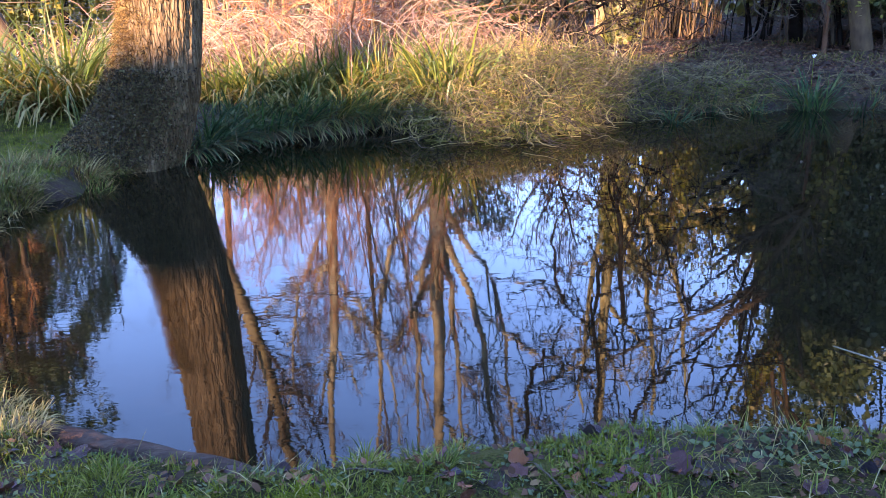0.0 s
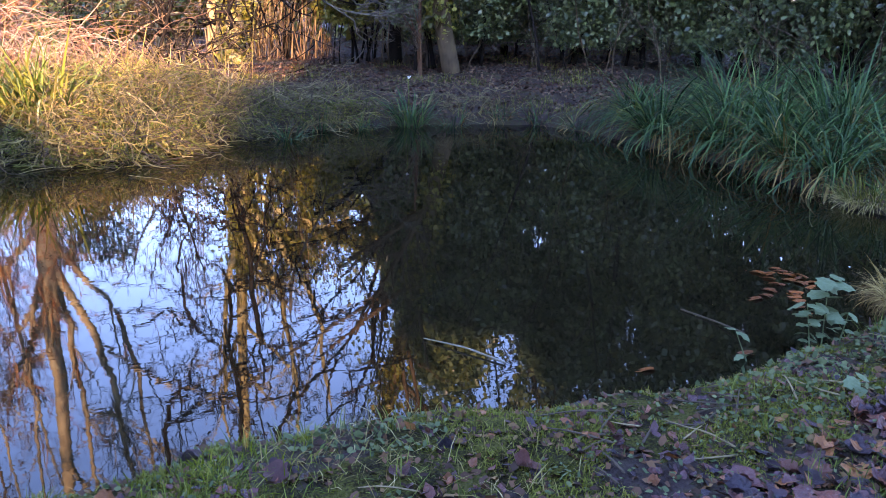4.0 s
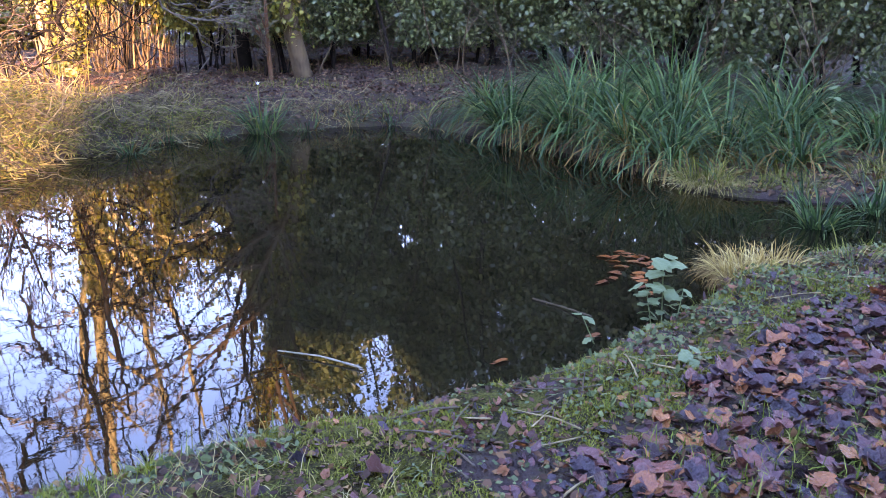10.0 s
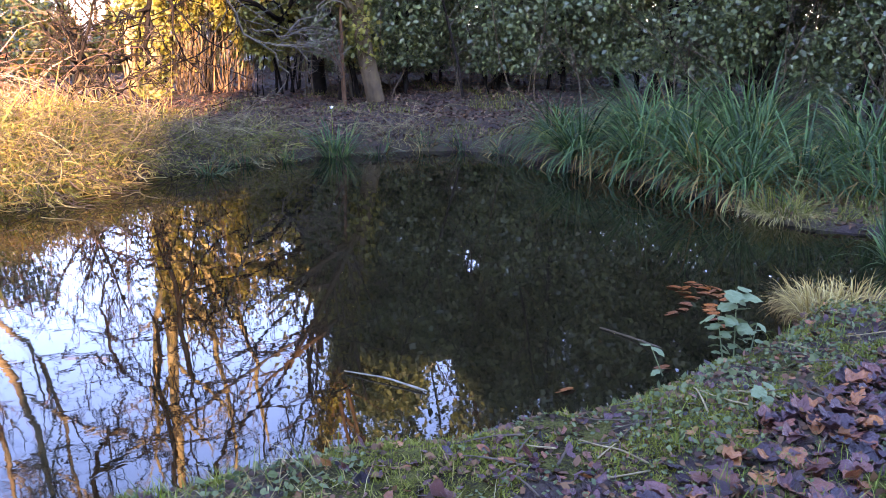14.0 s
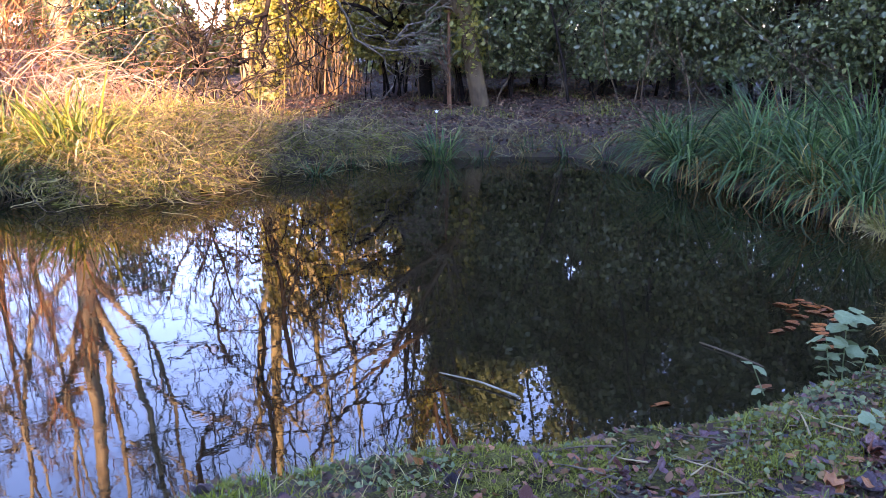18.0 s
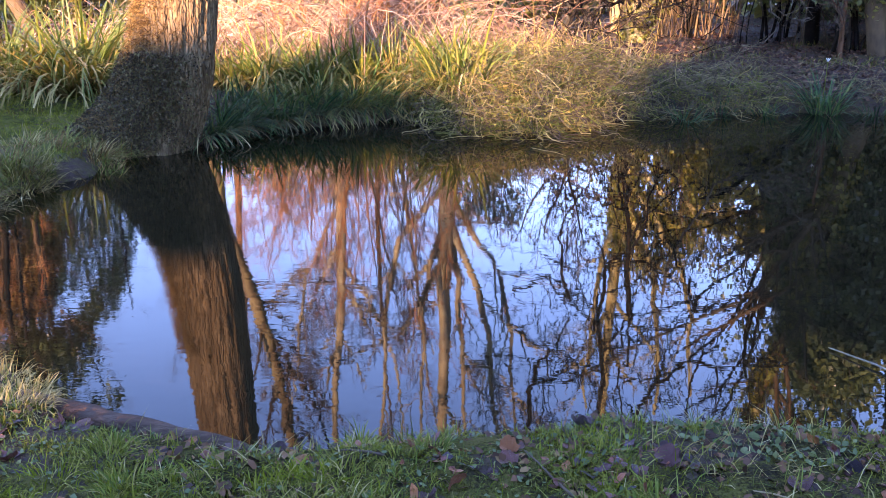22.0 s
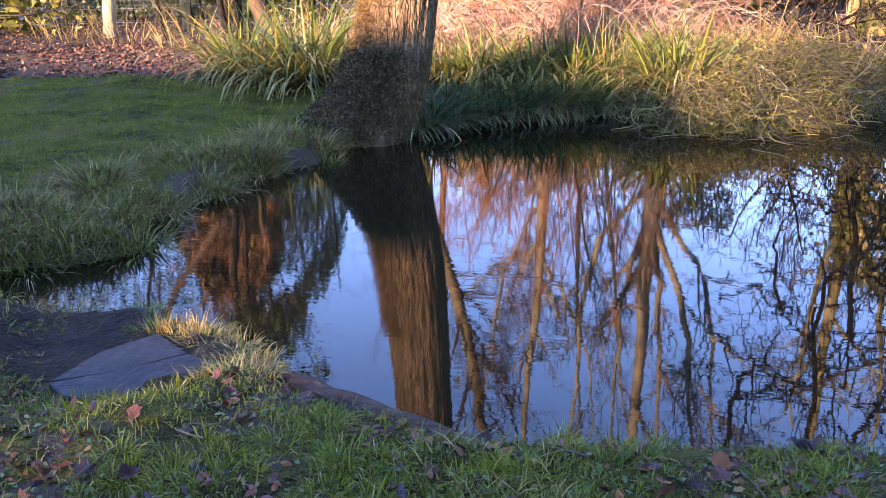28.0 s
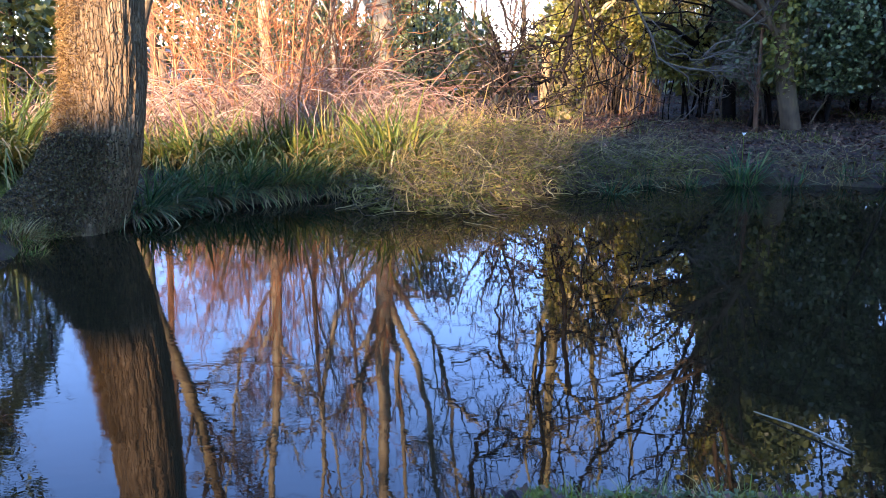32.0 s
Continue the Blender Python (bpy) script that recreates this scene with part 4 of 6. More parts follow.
TAN = math.tan(SUN_EL)
# heights follow the wanted shadow edge; one gap lets sun reach the slab tufts
for u in np.arange(-14, -1.2, 0.8):
    edge = np.interp(u, (-14, -7.8, -5.8, -3.9, -3.2, -2.6, -2.0, -1.4), (3.6, 4.2, 5.2, 6.1, 6.4, 6.0, 5.0, 5.0))
    shade_hedge_unit(float(u), -6.0, (edge + 6.0) * TAN + 0.05, 0.55, (1.85, 2.15) if abs(u + 2.0) < 0.1 else ())
for u in np.arange(-0.7, 12, 1.0):
    shade_hedge_unit(float(u), -6.0 + 0.3 * math.sin(u * 3), 6.3 if u < 0 else 7.2 if u < 1 else 7.7 if u < 2 else 8.5, 0.75)
# one more unseen evergreen, added behind the viewer for its shade
ex, ey = sunward(-1.7, -6.0)
evergreen(ex, ey, 5.6, 0.5, 900, size=0.07, low=1.0)


# ---- plants on the banks ----
def near_bank(x, y, d):
    return (d > 0.01) & (y < 2.9) & ~((x > -1.8) & (x < -1.06) & (y > 1.74) & (y < 2.14)) & ~((x + 1.64) ** 2 + (y - 2.12) ** 2 < 0.05)


def clump(name, label, category, x, y, n, radius, length, width, lean, droop, mat, group="", z=None, az=None, dead=0.0, dead_mat=None):
    """A tuft of long blades from one crown, with some dead ones hanging low round it."""
    z = float(max(land(x, y), 0.0)) - min(0.03, 0.1 * length) if z is None else z
    ob = thing(name, label, category, group)
    for key, m, k, down in (("foliage", mat, int(n * (1 - dead)), 0.0), ("dead_foliage", dead_mat or STRAW, int(n * dead), 0.7)):
        if not k:
            continue
        a = RNG.uniform(0, 2 * np.pi, k) if az is None else RNG.normal(az, 0.9, k)
        r = radius * np.sqrt(RNG.uniform(0, 1, k))
        root = np.column_stack([x + r * np.cos(a), y + r * np.sin(a), np.full(k, z)])
        ln = np.abs(RNG.normal(lean[0], lean[1], k)) + down * 0.5
        part(key, make_mesh(key, *blades(root, a + RNG.normal(0, 0.5, k), ln, length * RNG.uniform(0.45, 1.15, k), width * RNG.uniform(0.6, 1.3, k), np.abs(RNG.normal(droop[0], droop[1], k)) + down, 6), m), ob, kind="stuff")
    return ob


SEDGES = "sedge clumps on the far bank"
for x, y, n, r, ln in ((5.1, 4.85, 170, 0.14, 0.95), (5.15, 4.2, 170, 0.15, 0.95), (5.1, 3.6, 180, 0.15, 0.95), (4.98, 3.15, 160, 0.13, 0.75), (5.45, 3.0, 170, 0.16, 0.8), (5.7, 3.6, 190, 0.2, 1.2), (5.75, 4.5, 190, 0.2, 1.15),
                      (6.2, 3.0, 190, 0.2, 1.0), (6.5, 4.1, 190, 0.2, 1.1), (7.1, 3.3, 170, 0.25, 1.0), (5.35, 5.4, 130, 0.15, 0.8), (6.2, 5.2, 170, 0.2, 1.0), (6.3, 2.3, 150, 0.2, 0.8), (7.3, 4.8, 160, 0.25, 1.0), (7.3, 2.4, 150, 0.25, 0.85), (5.5, 2.5, 130, 0.14, 0.6), (5.4, 4.0, 150, 0.15, 1.05)):
    clump("sedge_clump", "large arching clump of blue-green pendulous sedge at the water's edge", "sedge", x, y, int(n * 1.9), r * 0.8, ln * 0.95, 0.0145, (0.62, 0.36), (2.2, 0.75), SEDGE, SEDGES, dead=0.22, dead_mat=DEAD_SEDGE)
clump("sedge_clump", "small green sedge clump at the far waterline", "sedge", 3.62, 6.42, 130, 0.12, 0.42, 0.013, (0.35, 0.25), (1.0, 0.5), SEDGE, SEDGES)
for x, y in ((2.75, 6.42), (3.1, 6.36), (4.0, 6.32), (4.5, 6.3), (4.8, 6.1), (4.95, 5.7), (2.35, 6.15)):
    clump("sedge_clump", "small dark green sedge tuft on the far shore", "sedge", x, y, 90, 0.1, 0.3, 0.009, (0.7, 0.4), (1.3, 0.6), SEDGE, SEDGES, dead=0.3, dead_mat=DEAD_SEDGE)
clump("sedge_clump", "short green sedge plant in shallow water", "sedge", 4.35, 1.8, 110, 0.08, 0.32, 0.013, (0.5, 0.3), (0.9, 0.5), SEDGE, SEDGES)
clump("sedge_clump", "short green sedge plant in shallow water", "sedge", 4.9, 1.75, 80, 0.08, 0.3, 0.013, (0.5, 0.3), (0.9, 0.5), SEDGE, SEDGES)
for x, y in ((-1.15, 5.85), (-1.0, 6.0), (-0.8, 6.1), (-0.55, 6.2), (-0.3, 6.3), (-0.08, 6.42), (0.15, 6.5), (-1.18, 6.15), (-0.9, 6.35), (-0.6, 6.45), (-0.25, 6.55), (0.05, 6.7), (0.32, 6.6), (-1.1, 6.5), (-1.22, 5.62)):
    clump("sedge_clump", "low drooping dark green sedge over the water", "sedge", x, y, 240, 0.2, 0.42, 0.011, (1.1, 0.3), (0.7, 0.35), IRIS if round(x * 100) % 3 == 0 else SEDGE, SEDGES, az=-0.6, dead=0.3, dead_mat=BLEACHED)
for x, y in ((5.02, 4.4), (4.98, 3.4), (5.2, 2.95)):
    clump("dead_sedge", "collapsed brown dead sedge base at the waterline", "sedge", x, y, 160, 0.14, 0.3, 0.011, (0.6, 0.4), (1.6, 0.7), DEAD_SEDGE, SEDGES)
IRISES = "flag iris clumps in low sun"
for x, y, n, ln in ((-2.35, 6.6, 170, 0.95), (-2.75, 6.75, 170, 1.0), (-3.1, 6.95, 140, 0.9), (-2.5, 7.1, 140, 1.0), (-2.05, 6.9, 120, 0.9), (0.62, 6.42, 110, 0.75), (0.72, 6.6, 110, 0.8), (0.95, 6.4, 30, 0.5), (1.35, 6.5, 25, 0.5), (0.55, 6.75, 80, 0.75), (-0.2, 6.95, 140, 0.62), (-0.9, 6.9, 150, 0.65), (0.15, 6.95, 120, 0.6), (-0.55, 6.85, 140, 0.62), (-1.2, 6.95, 110, 0.7), (-0.4, 7.25, 120, 0.7), (0.3, 7.15, 100, 0.65)):
    clump("iris_clump", "tall yellow-green flag iris leaves with dry brown tips", "iris", x, y, int(n * 2.1), 0.2, ln, 0.02, (0.4, 0.26), (1.8, 0.8), IRIS, IRISES, dead=0.45)
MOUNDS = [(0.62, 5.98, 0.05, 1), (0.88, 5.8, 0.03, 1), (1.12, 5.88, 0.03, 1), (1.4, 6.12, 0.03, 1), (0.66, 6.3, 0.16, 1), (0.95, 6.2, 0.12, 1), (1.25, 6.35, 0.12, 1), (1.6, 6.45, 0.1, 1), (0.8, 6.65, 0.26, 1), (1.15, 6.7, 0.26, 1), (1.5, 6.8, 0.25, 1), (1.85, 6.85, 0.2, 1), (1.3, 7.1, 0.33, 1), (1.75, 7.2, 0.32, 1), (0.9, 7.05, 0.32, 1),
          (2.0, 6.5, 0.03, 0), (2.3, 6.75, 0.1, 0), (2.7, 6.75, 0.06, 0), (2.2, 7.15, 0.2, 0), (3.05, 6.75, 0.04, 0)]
for x, y, z, lit in MOUNDS:
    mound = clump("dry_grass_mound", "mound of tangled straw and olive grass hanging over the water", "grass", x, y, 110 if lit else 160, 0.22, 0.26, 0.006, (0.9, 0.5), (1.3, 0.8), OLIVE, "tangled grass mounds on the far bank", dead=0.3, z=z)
    # lit mounds get paler stems and more straw: sunlight put into the colour
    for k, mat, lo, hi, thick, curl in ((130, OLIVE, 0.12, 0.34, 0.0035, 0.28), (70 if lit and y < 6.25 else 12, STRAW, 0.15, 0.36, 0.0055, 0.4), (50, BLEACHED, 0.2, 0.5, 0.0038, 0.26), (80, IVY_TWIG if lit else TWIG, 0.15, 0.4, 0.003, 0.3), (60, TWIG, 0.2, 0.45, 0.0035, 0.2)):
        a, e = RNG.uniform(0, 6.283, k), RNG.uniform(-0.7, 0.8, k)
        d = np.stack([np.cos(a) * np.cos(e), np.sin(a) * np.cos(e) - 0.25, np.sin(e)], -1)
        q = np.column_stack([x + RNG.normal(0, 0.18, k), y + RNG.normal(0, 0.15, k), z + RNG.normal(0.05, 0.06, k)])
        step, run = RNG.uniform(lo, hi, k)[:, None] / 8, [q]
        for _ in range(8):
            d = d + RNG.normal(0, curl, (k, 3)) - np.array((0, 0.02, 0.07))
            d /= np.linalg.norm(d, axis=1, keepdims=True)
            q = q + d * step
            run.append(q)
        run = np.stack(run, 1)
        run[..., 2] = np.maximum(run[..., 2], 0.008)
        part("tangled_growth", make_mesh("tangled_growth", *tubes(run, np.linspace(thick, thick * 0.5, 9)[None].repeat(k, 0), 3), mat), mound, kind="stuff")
    c = np.column_stack([x + RNG.normal(0, 0.2, 380), y + RNG.normal(-0.03, 0.17, 380), np.maximum(z + RNG.normal(0.08, 0.07, 380), 0.03)])
    part("small_foliage", make_mesh("small_foliage", *leaf_cloud(c, 0.022, droop=0.3), OLIVE), mound, "small olive leaves among the stems", "stuff")
for x, y, n, r, ln, lab in ((4.74, 2.72, 800, 0.2, 0.22, "low tuft of fine yellowish grass at the water"), (5.1, 2.25, 200, 0.14, 0.17, "low tuft of fine yellowish grass at the water"), (5.5, 2.0, 200, 0.16, 0.2, "low tuft of fine yellowish grass at the water"), (5.3, 2.55, 200, 0.14, 0.2, "low tuft of fine yellowish grass at the water"), (4.9, 2.5, 200, 0.12, 0.15, "low tuft of fine yellowish grass at the water"), (3.22, 1.58, 800, 0.13, 0.17, "bleached straw-coloured grass tuft on the bank"), (3.1, 1.52, 450, 0.1, 0.13, "bleached straw-coloured grass tuft on the bank"), (3.36, 1.52, 420, 0.1, 0.14, "bleached straw-coloured grass tuft on the bank"), (-1.2, 2.15, 260, 0.08, 0.07, "dry sunlit grass tuft beside a slate slab"), (-1.08, 2.09, 260, 0.09, 0.065, "dry sunlit grass tuft beside a slate slab"), (-0.98, 2.0, 260, 0.08, 0.065, "dry sunlit grass tuft beside a slate slab"), (-0.92, 1.86, 240, 0.08, 0.06, "dry sunlit grass tuft beside a slate slab"),
                           (-0.97, 1.84, 200, 0.09, 0.065, "dry sunlit grass tuft beside a slate slab"), (3.6, 1.3, 90, 0.1, 0.2, "fine grass tuft among fallen leaves"), (4.3, 6.45, 150, 0.25, 0.25, "thin pale grass on the far shore"), (2.9, 6.6, 200, 0.3, 0.28, "thin pale grass on the far shore")):
    clump("grass_tuft", lab, "grass", x, y, n, r, ln, 0.003 if ln < 0.08 else 0.0045, (0.6, 0.35), (1.5 if "straw" in lab else 0.9, 0.6), GOLDEN if "straw" in lab else STRAW if "pale" in lab or "dry" in lab else OLIVE, "grass tufts", dead=0.6, dead_mat=DEAD_SEDGE if "straw" in lab else None)

# a shaggy rim of hummocks, green and dead grass by turns, between the lawn and the water
rim = spread(90, (-3.1, -1.45, 2.55, 5.7), lambda x, y, d: (d > -0.03) & (d < 0.5) & ((lattice(x, y, 0.28, 71) > -0.12) | (d < 0.1)))
LOOKS = ((DEAD_SEDGE, GRASS, "brown and green"), (OLIVE, BLEACHED, "olive and bleached"), (BLEACHED, OLIVE, "bleached and olive"), (GRASS, DEAD_SEDGE, "green and brown"), (DEAD_SEDGE, STRAW, "dead brown"))
for k, (x, y, _) in enumerate(rim):
    mat, second, hue = LOOKS[k % 5]
    tuft = clump("grass_hummock", "shaggy hummock of " + hue + " grass on the side bank", "grass", float(x), float(y), 110, 0.13, RNG.uniform(0.07, 0.18), 0.005, (0.8, 0.45), (1.5, 0.6), mat, "grass tufts")
    q = 80
    a, r = RNG.uniform(0, 6.283, q), 0.16 * np.sqrt(RNG.uniform(0, 1, q))
    root = np.column_stack([x + r * np.cos(a), y + r * np.sin(a), np.full(q, max(float(land(x, y)), 0.0) - 0.01)])
    part("mixed_foliage", make_mesh("mixed_foliage", *blades(root, a, RNG.uniform(0.4, 1.4, q), RNG.uniform(0.06, 0.2, q), RNG.uniform(0.003, 0.006, q), RNG.uniform(0.4, 1.8, q), 5), second), tuft, kind="stuff")
lawn_tufts = spread(70, (-5.2, -2.2, 2.8, 6.6), lambda x, y, d: (d > 0.4) & (y < 6.3 - 0.1 * x))
for k, (x, y, _) in enumerate(lawn_tufts):
    clump("grass_tuft", "small tuft of longer grass in the lawn", "grass", float(x), float(y), 90, 0.16, RNG.uniform(0.04, 0.08), 0.004, (0.8, 0.4), (1.3, 0.6), (LAWN, OLIVE, DEAD_SEDGE)[k % 3], "grass tufts")
for k in range(170):
    x, y, _ = spread(1, (-2.0, 0.95, 0.75, 1.75), lambda x, y, d: near_bank(x, y, d) & (d > 0.04) & (lattice(x, y, 0.22, 33) > -0.15))[0]
    clump("tussock", "small tussock of mixed green and dead grass on the near bank", "grass", float(x), float(y), int(RNG.integers(70, 150)), 0.045, RNG.uniform(0.03, 0.075) * (0.75 if x > 0.3 else 1.0), 0.0034, (0.6, 0.4), (1.3, 0.6), (GRASS, LAWN, MOSS)[k % 3], "grass tufts", dead=0.3)
for k in range(110):
    x, y, _ = spread(1, (-2.7, -0.95, 1.5, 2.4), lambda x, y, d: (d > 0.01) & ~((x > -1.53) & (x < -1.05) & (y > 1.74) & (y < 2.15)) & ((d < 0.09) | (y < 1.8) | (lattice(x, y, 0.2, 66) > -0.25)))[0]
    clump("grass_tuft", "ragged grass tuft in mud round the slabs", "grass", float(x), float(y), 90, 0.06, RNG.uniform(0.03, 0.065), 0.0032, (0.75, 0.45), (1.3, 0.6), (LAWN, GRASS, OLIVE, DEAD_SEDGE)[k % 4], "grass tufts", dead=0.3)
for x, y in ((-1.32, 2.2), (-1.25, 2.18), (-1.38, 2.2)):
    clump("grass_tuft", "upright bleached grass stubble at the water by a slab", "grass", x, y, 60, 0.04, 0.085, 0.003, (0.25, 0.2), (0.4, 0.3), GOLDEN, "grass tufts", dead=0.2)
# tangle of bramble canes behind the irises
def bramble(x, y, n, wide, length, label="leafless tangle of pinkish bramble canes in low sun", mat=BRAMBLE, tall=1.0, thick=0.0045):
    ob = thing("bramble_patch", label, "bramble", "bramble patches")
    base = np.column_stack([x + RNG.normal(0, wide, n), y + RNG.normal(0, wide * 0.5, n), np.zeros(n)])
    base[:, 2] = land(base[:, 0], base[:, 1])
    a = RNG.uniform(0, 2 * np.pi, n)
    t = np.linspace(0, 1, 9)[None, :, None]
    ln = (length * RNG.uniform(0.5, 1.2, n))[:, None, None]
    d = np.stack([np.cos(a), np.sin(a), 0 * a], -1)[:, None]
    p = base[:, None] + d * ln * t * 0.8 + np.array((0, 0, tall)) * ln * (t * 1.1 - t ** 2 * RNG.uniform(0.5, 1.3, n)[:, None, None]) + np.cumsum(RNG.normal(0, 0.022, (n, 9, 3)), 1)
    p[..., 2] = np.maximum(p[..., 2], base[:, None, 2] + 0.01)
    for q in p[:12]:
        part("cane", make_mesh("cane", *tubes(q[None], np.linspace(thick * 1.3, thick * 0.6, 9)[None], 5), mat), ob)
    p, n = p[12:], n - 12
    part("cane_tangle", make_mesh("cane_tangle", *tubes(p, np.linspace(thick, thick * 0.45, 9)[None].repeat(n, 0), 3), mat), ob, kind="stuff")


for x, y, k, ln in ((-0.9, 7.8, 160, 1.4), (-0.2, 7.7, 160, 1.4), (0.35, 7.8, 140, 1.2), (-1.5, 8.3, 120, 0.9), (1.2, 8.1, 120, 1.0), (-0.3, 8.6, 120, 1.6), (-0.9, 8.7, 110, 1.4), (-2.6, 8.6, 90, 0.8), (0.3, 8.9, 110, 1.5)):
    bramble(x, y, k, 0.4, ln, tall=1.1)
for x, y in ((0.85, 6.1), (1.3, 6.25), (1.75, 6.5)):
    bramble(x, y, 45, 0.25, 0.6, "bleached arching stems over a grass mound", BLEACHED)
for x, y, ln in ((2.0, 6.6, 0.9), (2.2, 6.65, 0.8), (2.7, 6.8, 0.9), (3.2, 6.7, 0.5), (3.9, 6.65, 0.4), (4.4, 6.7, 0.4), (2.4, 7.2, 0.9), (3.4, 7.3, 0.6)):
    bramble(x, y, 45, 0.35, ln, "bleached arching stems trailing over the far bank", BLEACHED, 0.6, 0.0028)
for x, y, k in ((-3.6, 8.6, 60), (-4.6, 9.2, 80), (-5.8, 9.8, 80), (-3.2, 9.4, 70), (-7.0, 10.2, 80), (-0.6, 7.3, 120), (0.1, 7.35, 120), (1.4, 7.4, 120), (2.2, 7.6, 90), (-1.3, 7.5, 90)):
    clump("dry_stalks", "loose stand of dry straw-coloured stalks", "dry grass", x, y, k, 0.45, 0.75, 0.009, (0.35, 0.3), (0.9, 0.6), STRAW, "dry stalks beyond the pond", dead=0.35, dead_mat=BRAMBLE)

for x, y, h in ((-0.75, 8.1, 2.3), (-0.2, 8.0, 2.3), (0.3, 8.1, 2.3), (-1.2, 8.5, 2.3), (0.0, 8.6, 2.3)):
    ob = thing("twiggy_shrub", "leafless twiggy shrub with reddish stems in low sun", "shrub", "red-stemmed shrubs")
    n = 9
    b = np.column_stack([x + RNG.normal(0, 0.18, n), y + RNG.normal(0, 0.12, n), np.full(n, float(land(x, y)) - 0.05)])
    made = grow(b, np.column_stack([RNG.normal(0, 0.4, n), RNG.normal(0, 0.3, n), np.ones(n)]), h * RNG.uniform(0.6, 1.1, n), RNG.uniform(0.007, 0.014, n), [(7, 50, 0.5, 0.6, 0.2), (4, 50, 0.5, 0.7, 0.15)], wander=0.16, finest=0.0045)
    for p, r in zip(*made[0]):
        part("stem", make_mesh("stem", *tubes(p[None], r[None], 5), RED_TWIG, True), ob)
    part("fine_branching", make_mesh("fine_branching", *joined(*[tubes(p, r, 3) for p, r in made[1:]]), RED_TWIG), ob, kind="stuff")
# lit thicket of upright stems on the far bank
for x, y in ((3.5, 10.5), (3.8, 10.7), (4.1, 10.5), (4.35, 10.8)):
    ob = thing("coppice_stool", "clump of thin upright pale stems on the far bank", "shrub", "coppiced stems")
    n = 24
    b = np.column_stack([x + RNG.normal(0, 0.22, n), y + RNG.normal(0, 0.2, n), np.full(n, float(land(x, y)) - 0.05)])
    made = grow(b, np.column_stack([RNG.normal(0, 0.22, n), RNG.normal(0, 0.2, n), np.ones(n)]), RNG.uniform(0.6, 3.0, n), RNG.uniform(0.003, 0.012, n), [(4, 35, 0.4, 0.5, 0.3), (3, 40, 0.5, 0.5, 0.2)])
    for p, r in zip(*made[0]):
        part("stem", make_mesh("stem", *tubes(p[None], r[None], 5), COPPICE, True), ob)
    part("fine_branching", make_mesh("fine_branching", *joined(*[tubes(p, r, 3) for p, r in made[1:]]), TWIG), ob, kind="stuff")
    m = 1700
    c = b[RNG.integers(0, n, m)] + np.column_stack([RNG.normal(0, 0.26, m), RNG.normal(0, 0.26, m), 0.85 + 1.9 * RNG.uniform(0, 1, m) ** 1.4])
    part("old_foliage", make_mesh("old_foliage", *leaf_cloud(c, 0.065, droop=0.5), IVY), ob, "olive-brown old leaves on the stems", "stuff")
for x, y, wide in ((5.6, 8.9, 0.3), (6.3, 8.0, 0.3), (7.0, 7.0, 0.35), (7.6, 6.0, 0.35), (7.9, 4.9, 0.35), (8.1, 3.7, 0.3), (8.2, 2.6, 0.3), (5.0, 9.3, 0.3)):
    ob = thing("undergrowth_shrub", "thin grey-brown stems and twigs in deep shade", "shrub", "shaded undergrowth")
    n = 7
    b = np.column_stack([x + RNG.normal(0, wide, n), y + RNG.normal(0, wide, n), np.full(n, float(land(x, y)) - 0.05)])
    made = grow(b, np.column_stack([RNG.normal(0, 0.5, n), RNG.normal(0, 0.4, n), np.ones(n)]), RNG.uniform(0.6, 2.2, n), RNG.uniform(0.004, 0.011, n), [(6, 50, 0.45, 0.6, 0.12), (4, 50, 0.5, 0.7, 0.15)], wander=0.12)
    for p, r in zip(*made[0]):
        part("stem", make_mesh("stem", *tubes(p[None], r[None], 5), BARK_DARK, True), ob)
    part("fine_branching", make_mesh("fine_branching", *joined(*[tubes(p, r, 3) for p, r in made[1:]]), TWIG), ob, kind="stuff")

# ---- ground cover ----
TURF = material("lawn_turf", [(0.36, (0.030, 0.021, 0.012)), (0.44, (0.040, 0.050, 0.012)), (0.53, (0.075, 0.082, 0.018)), (0.62, (0.10, 0.078, 0.036))], 3.0, 0.95, 1.0, 160, fine=9, spec=0.1)
MOSS_MAT = material("moss_mat", [(0.36, (0.014, 0.010, 0.008)), (0.47, (0.040, 0.035, 0.014)), (0.55, (0.085, 0.084, 0.024)), (0.7, (0.12, 0.09, 0.045))], 9, 0.95, 1.0, 150, fine=16, spec=0.1)
MUD = material("wet_mud", [(0.3, (0.005, 0.004, 0.004)), (0.5, (0.014, 0.010, 0.007)), (0.72, (0.034, 0.026, 0.013))], 6, 0.6, 1.0, 60, fine=9, spec=0.1)


def turf(name, label, category, x0, x1, y0, y1, step, mask, mat, lift=0.005):
    """A thin mat over the ground that dips into it where mask(x, y, d) falls under a half."""
    X, Y = np.meshgrid(np.arange(x0, x1, step), np.arange(y0, y1, step))
    x, y = X.ravel(), Y.ravel()
    m = np.clip(mask(x, y, from_shore(x, y)), 0, 1)
    z = land(x, y) + lift * (3.6 * m - 2.6) + (0.006 * lattice(x, y, 0.06, 61) + 0.004 * lattice(x, y, 0.022, 67)) * m
    q = np.arange(X.size).reshape(X.shape)
    f = np.stack([q[:-1, :-1], q[:-1, 1:], q[1:, 1:], q[1:, :-1]], -1).reshape(-1, 4)
    f = f[m[f].max(1) > 0.05]
    return tagged(new(name, make_mesh(name, np.column_stack([x, y, z]), f, mat, True)), label, category, kind="stuff")


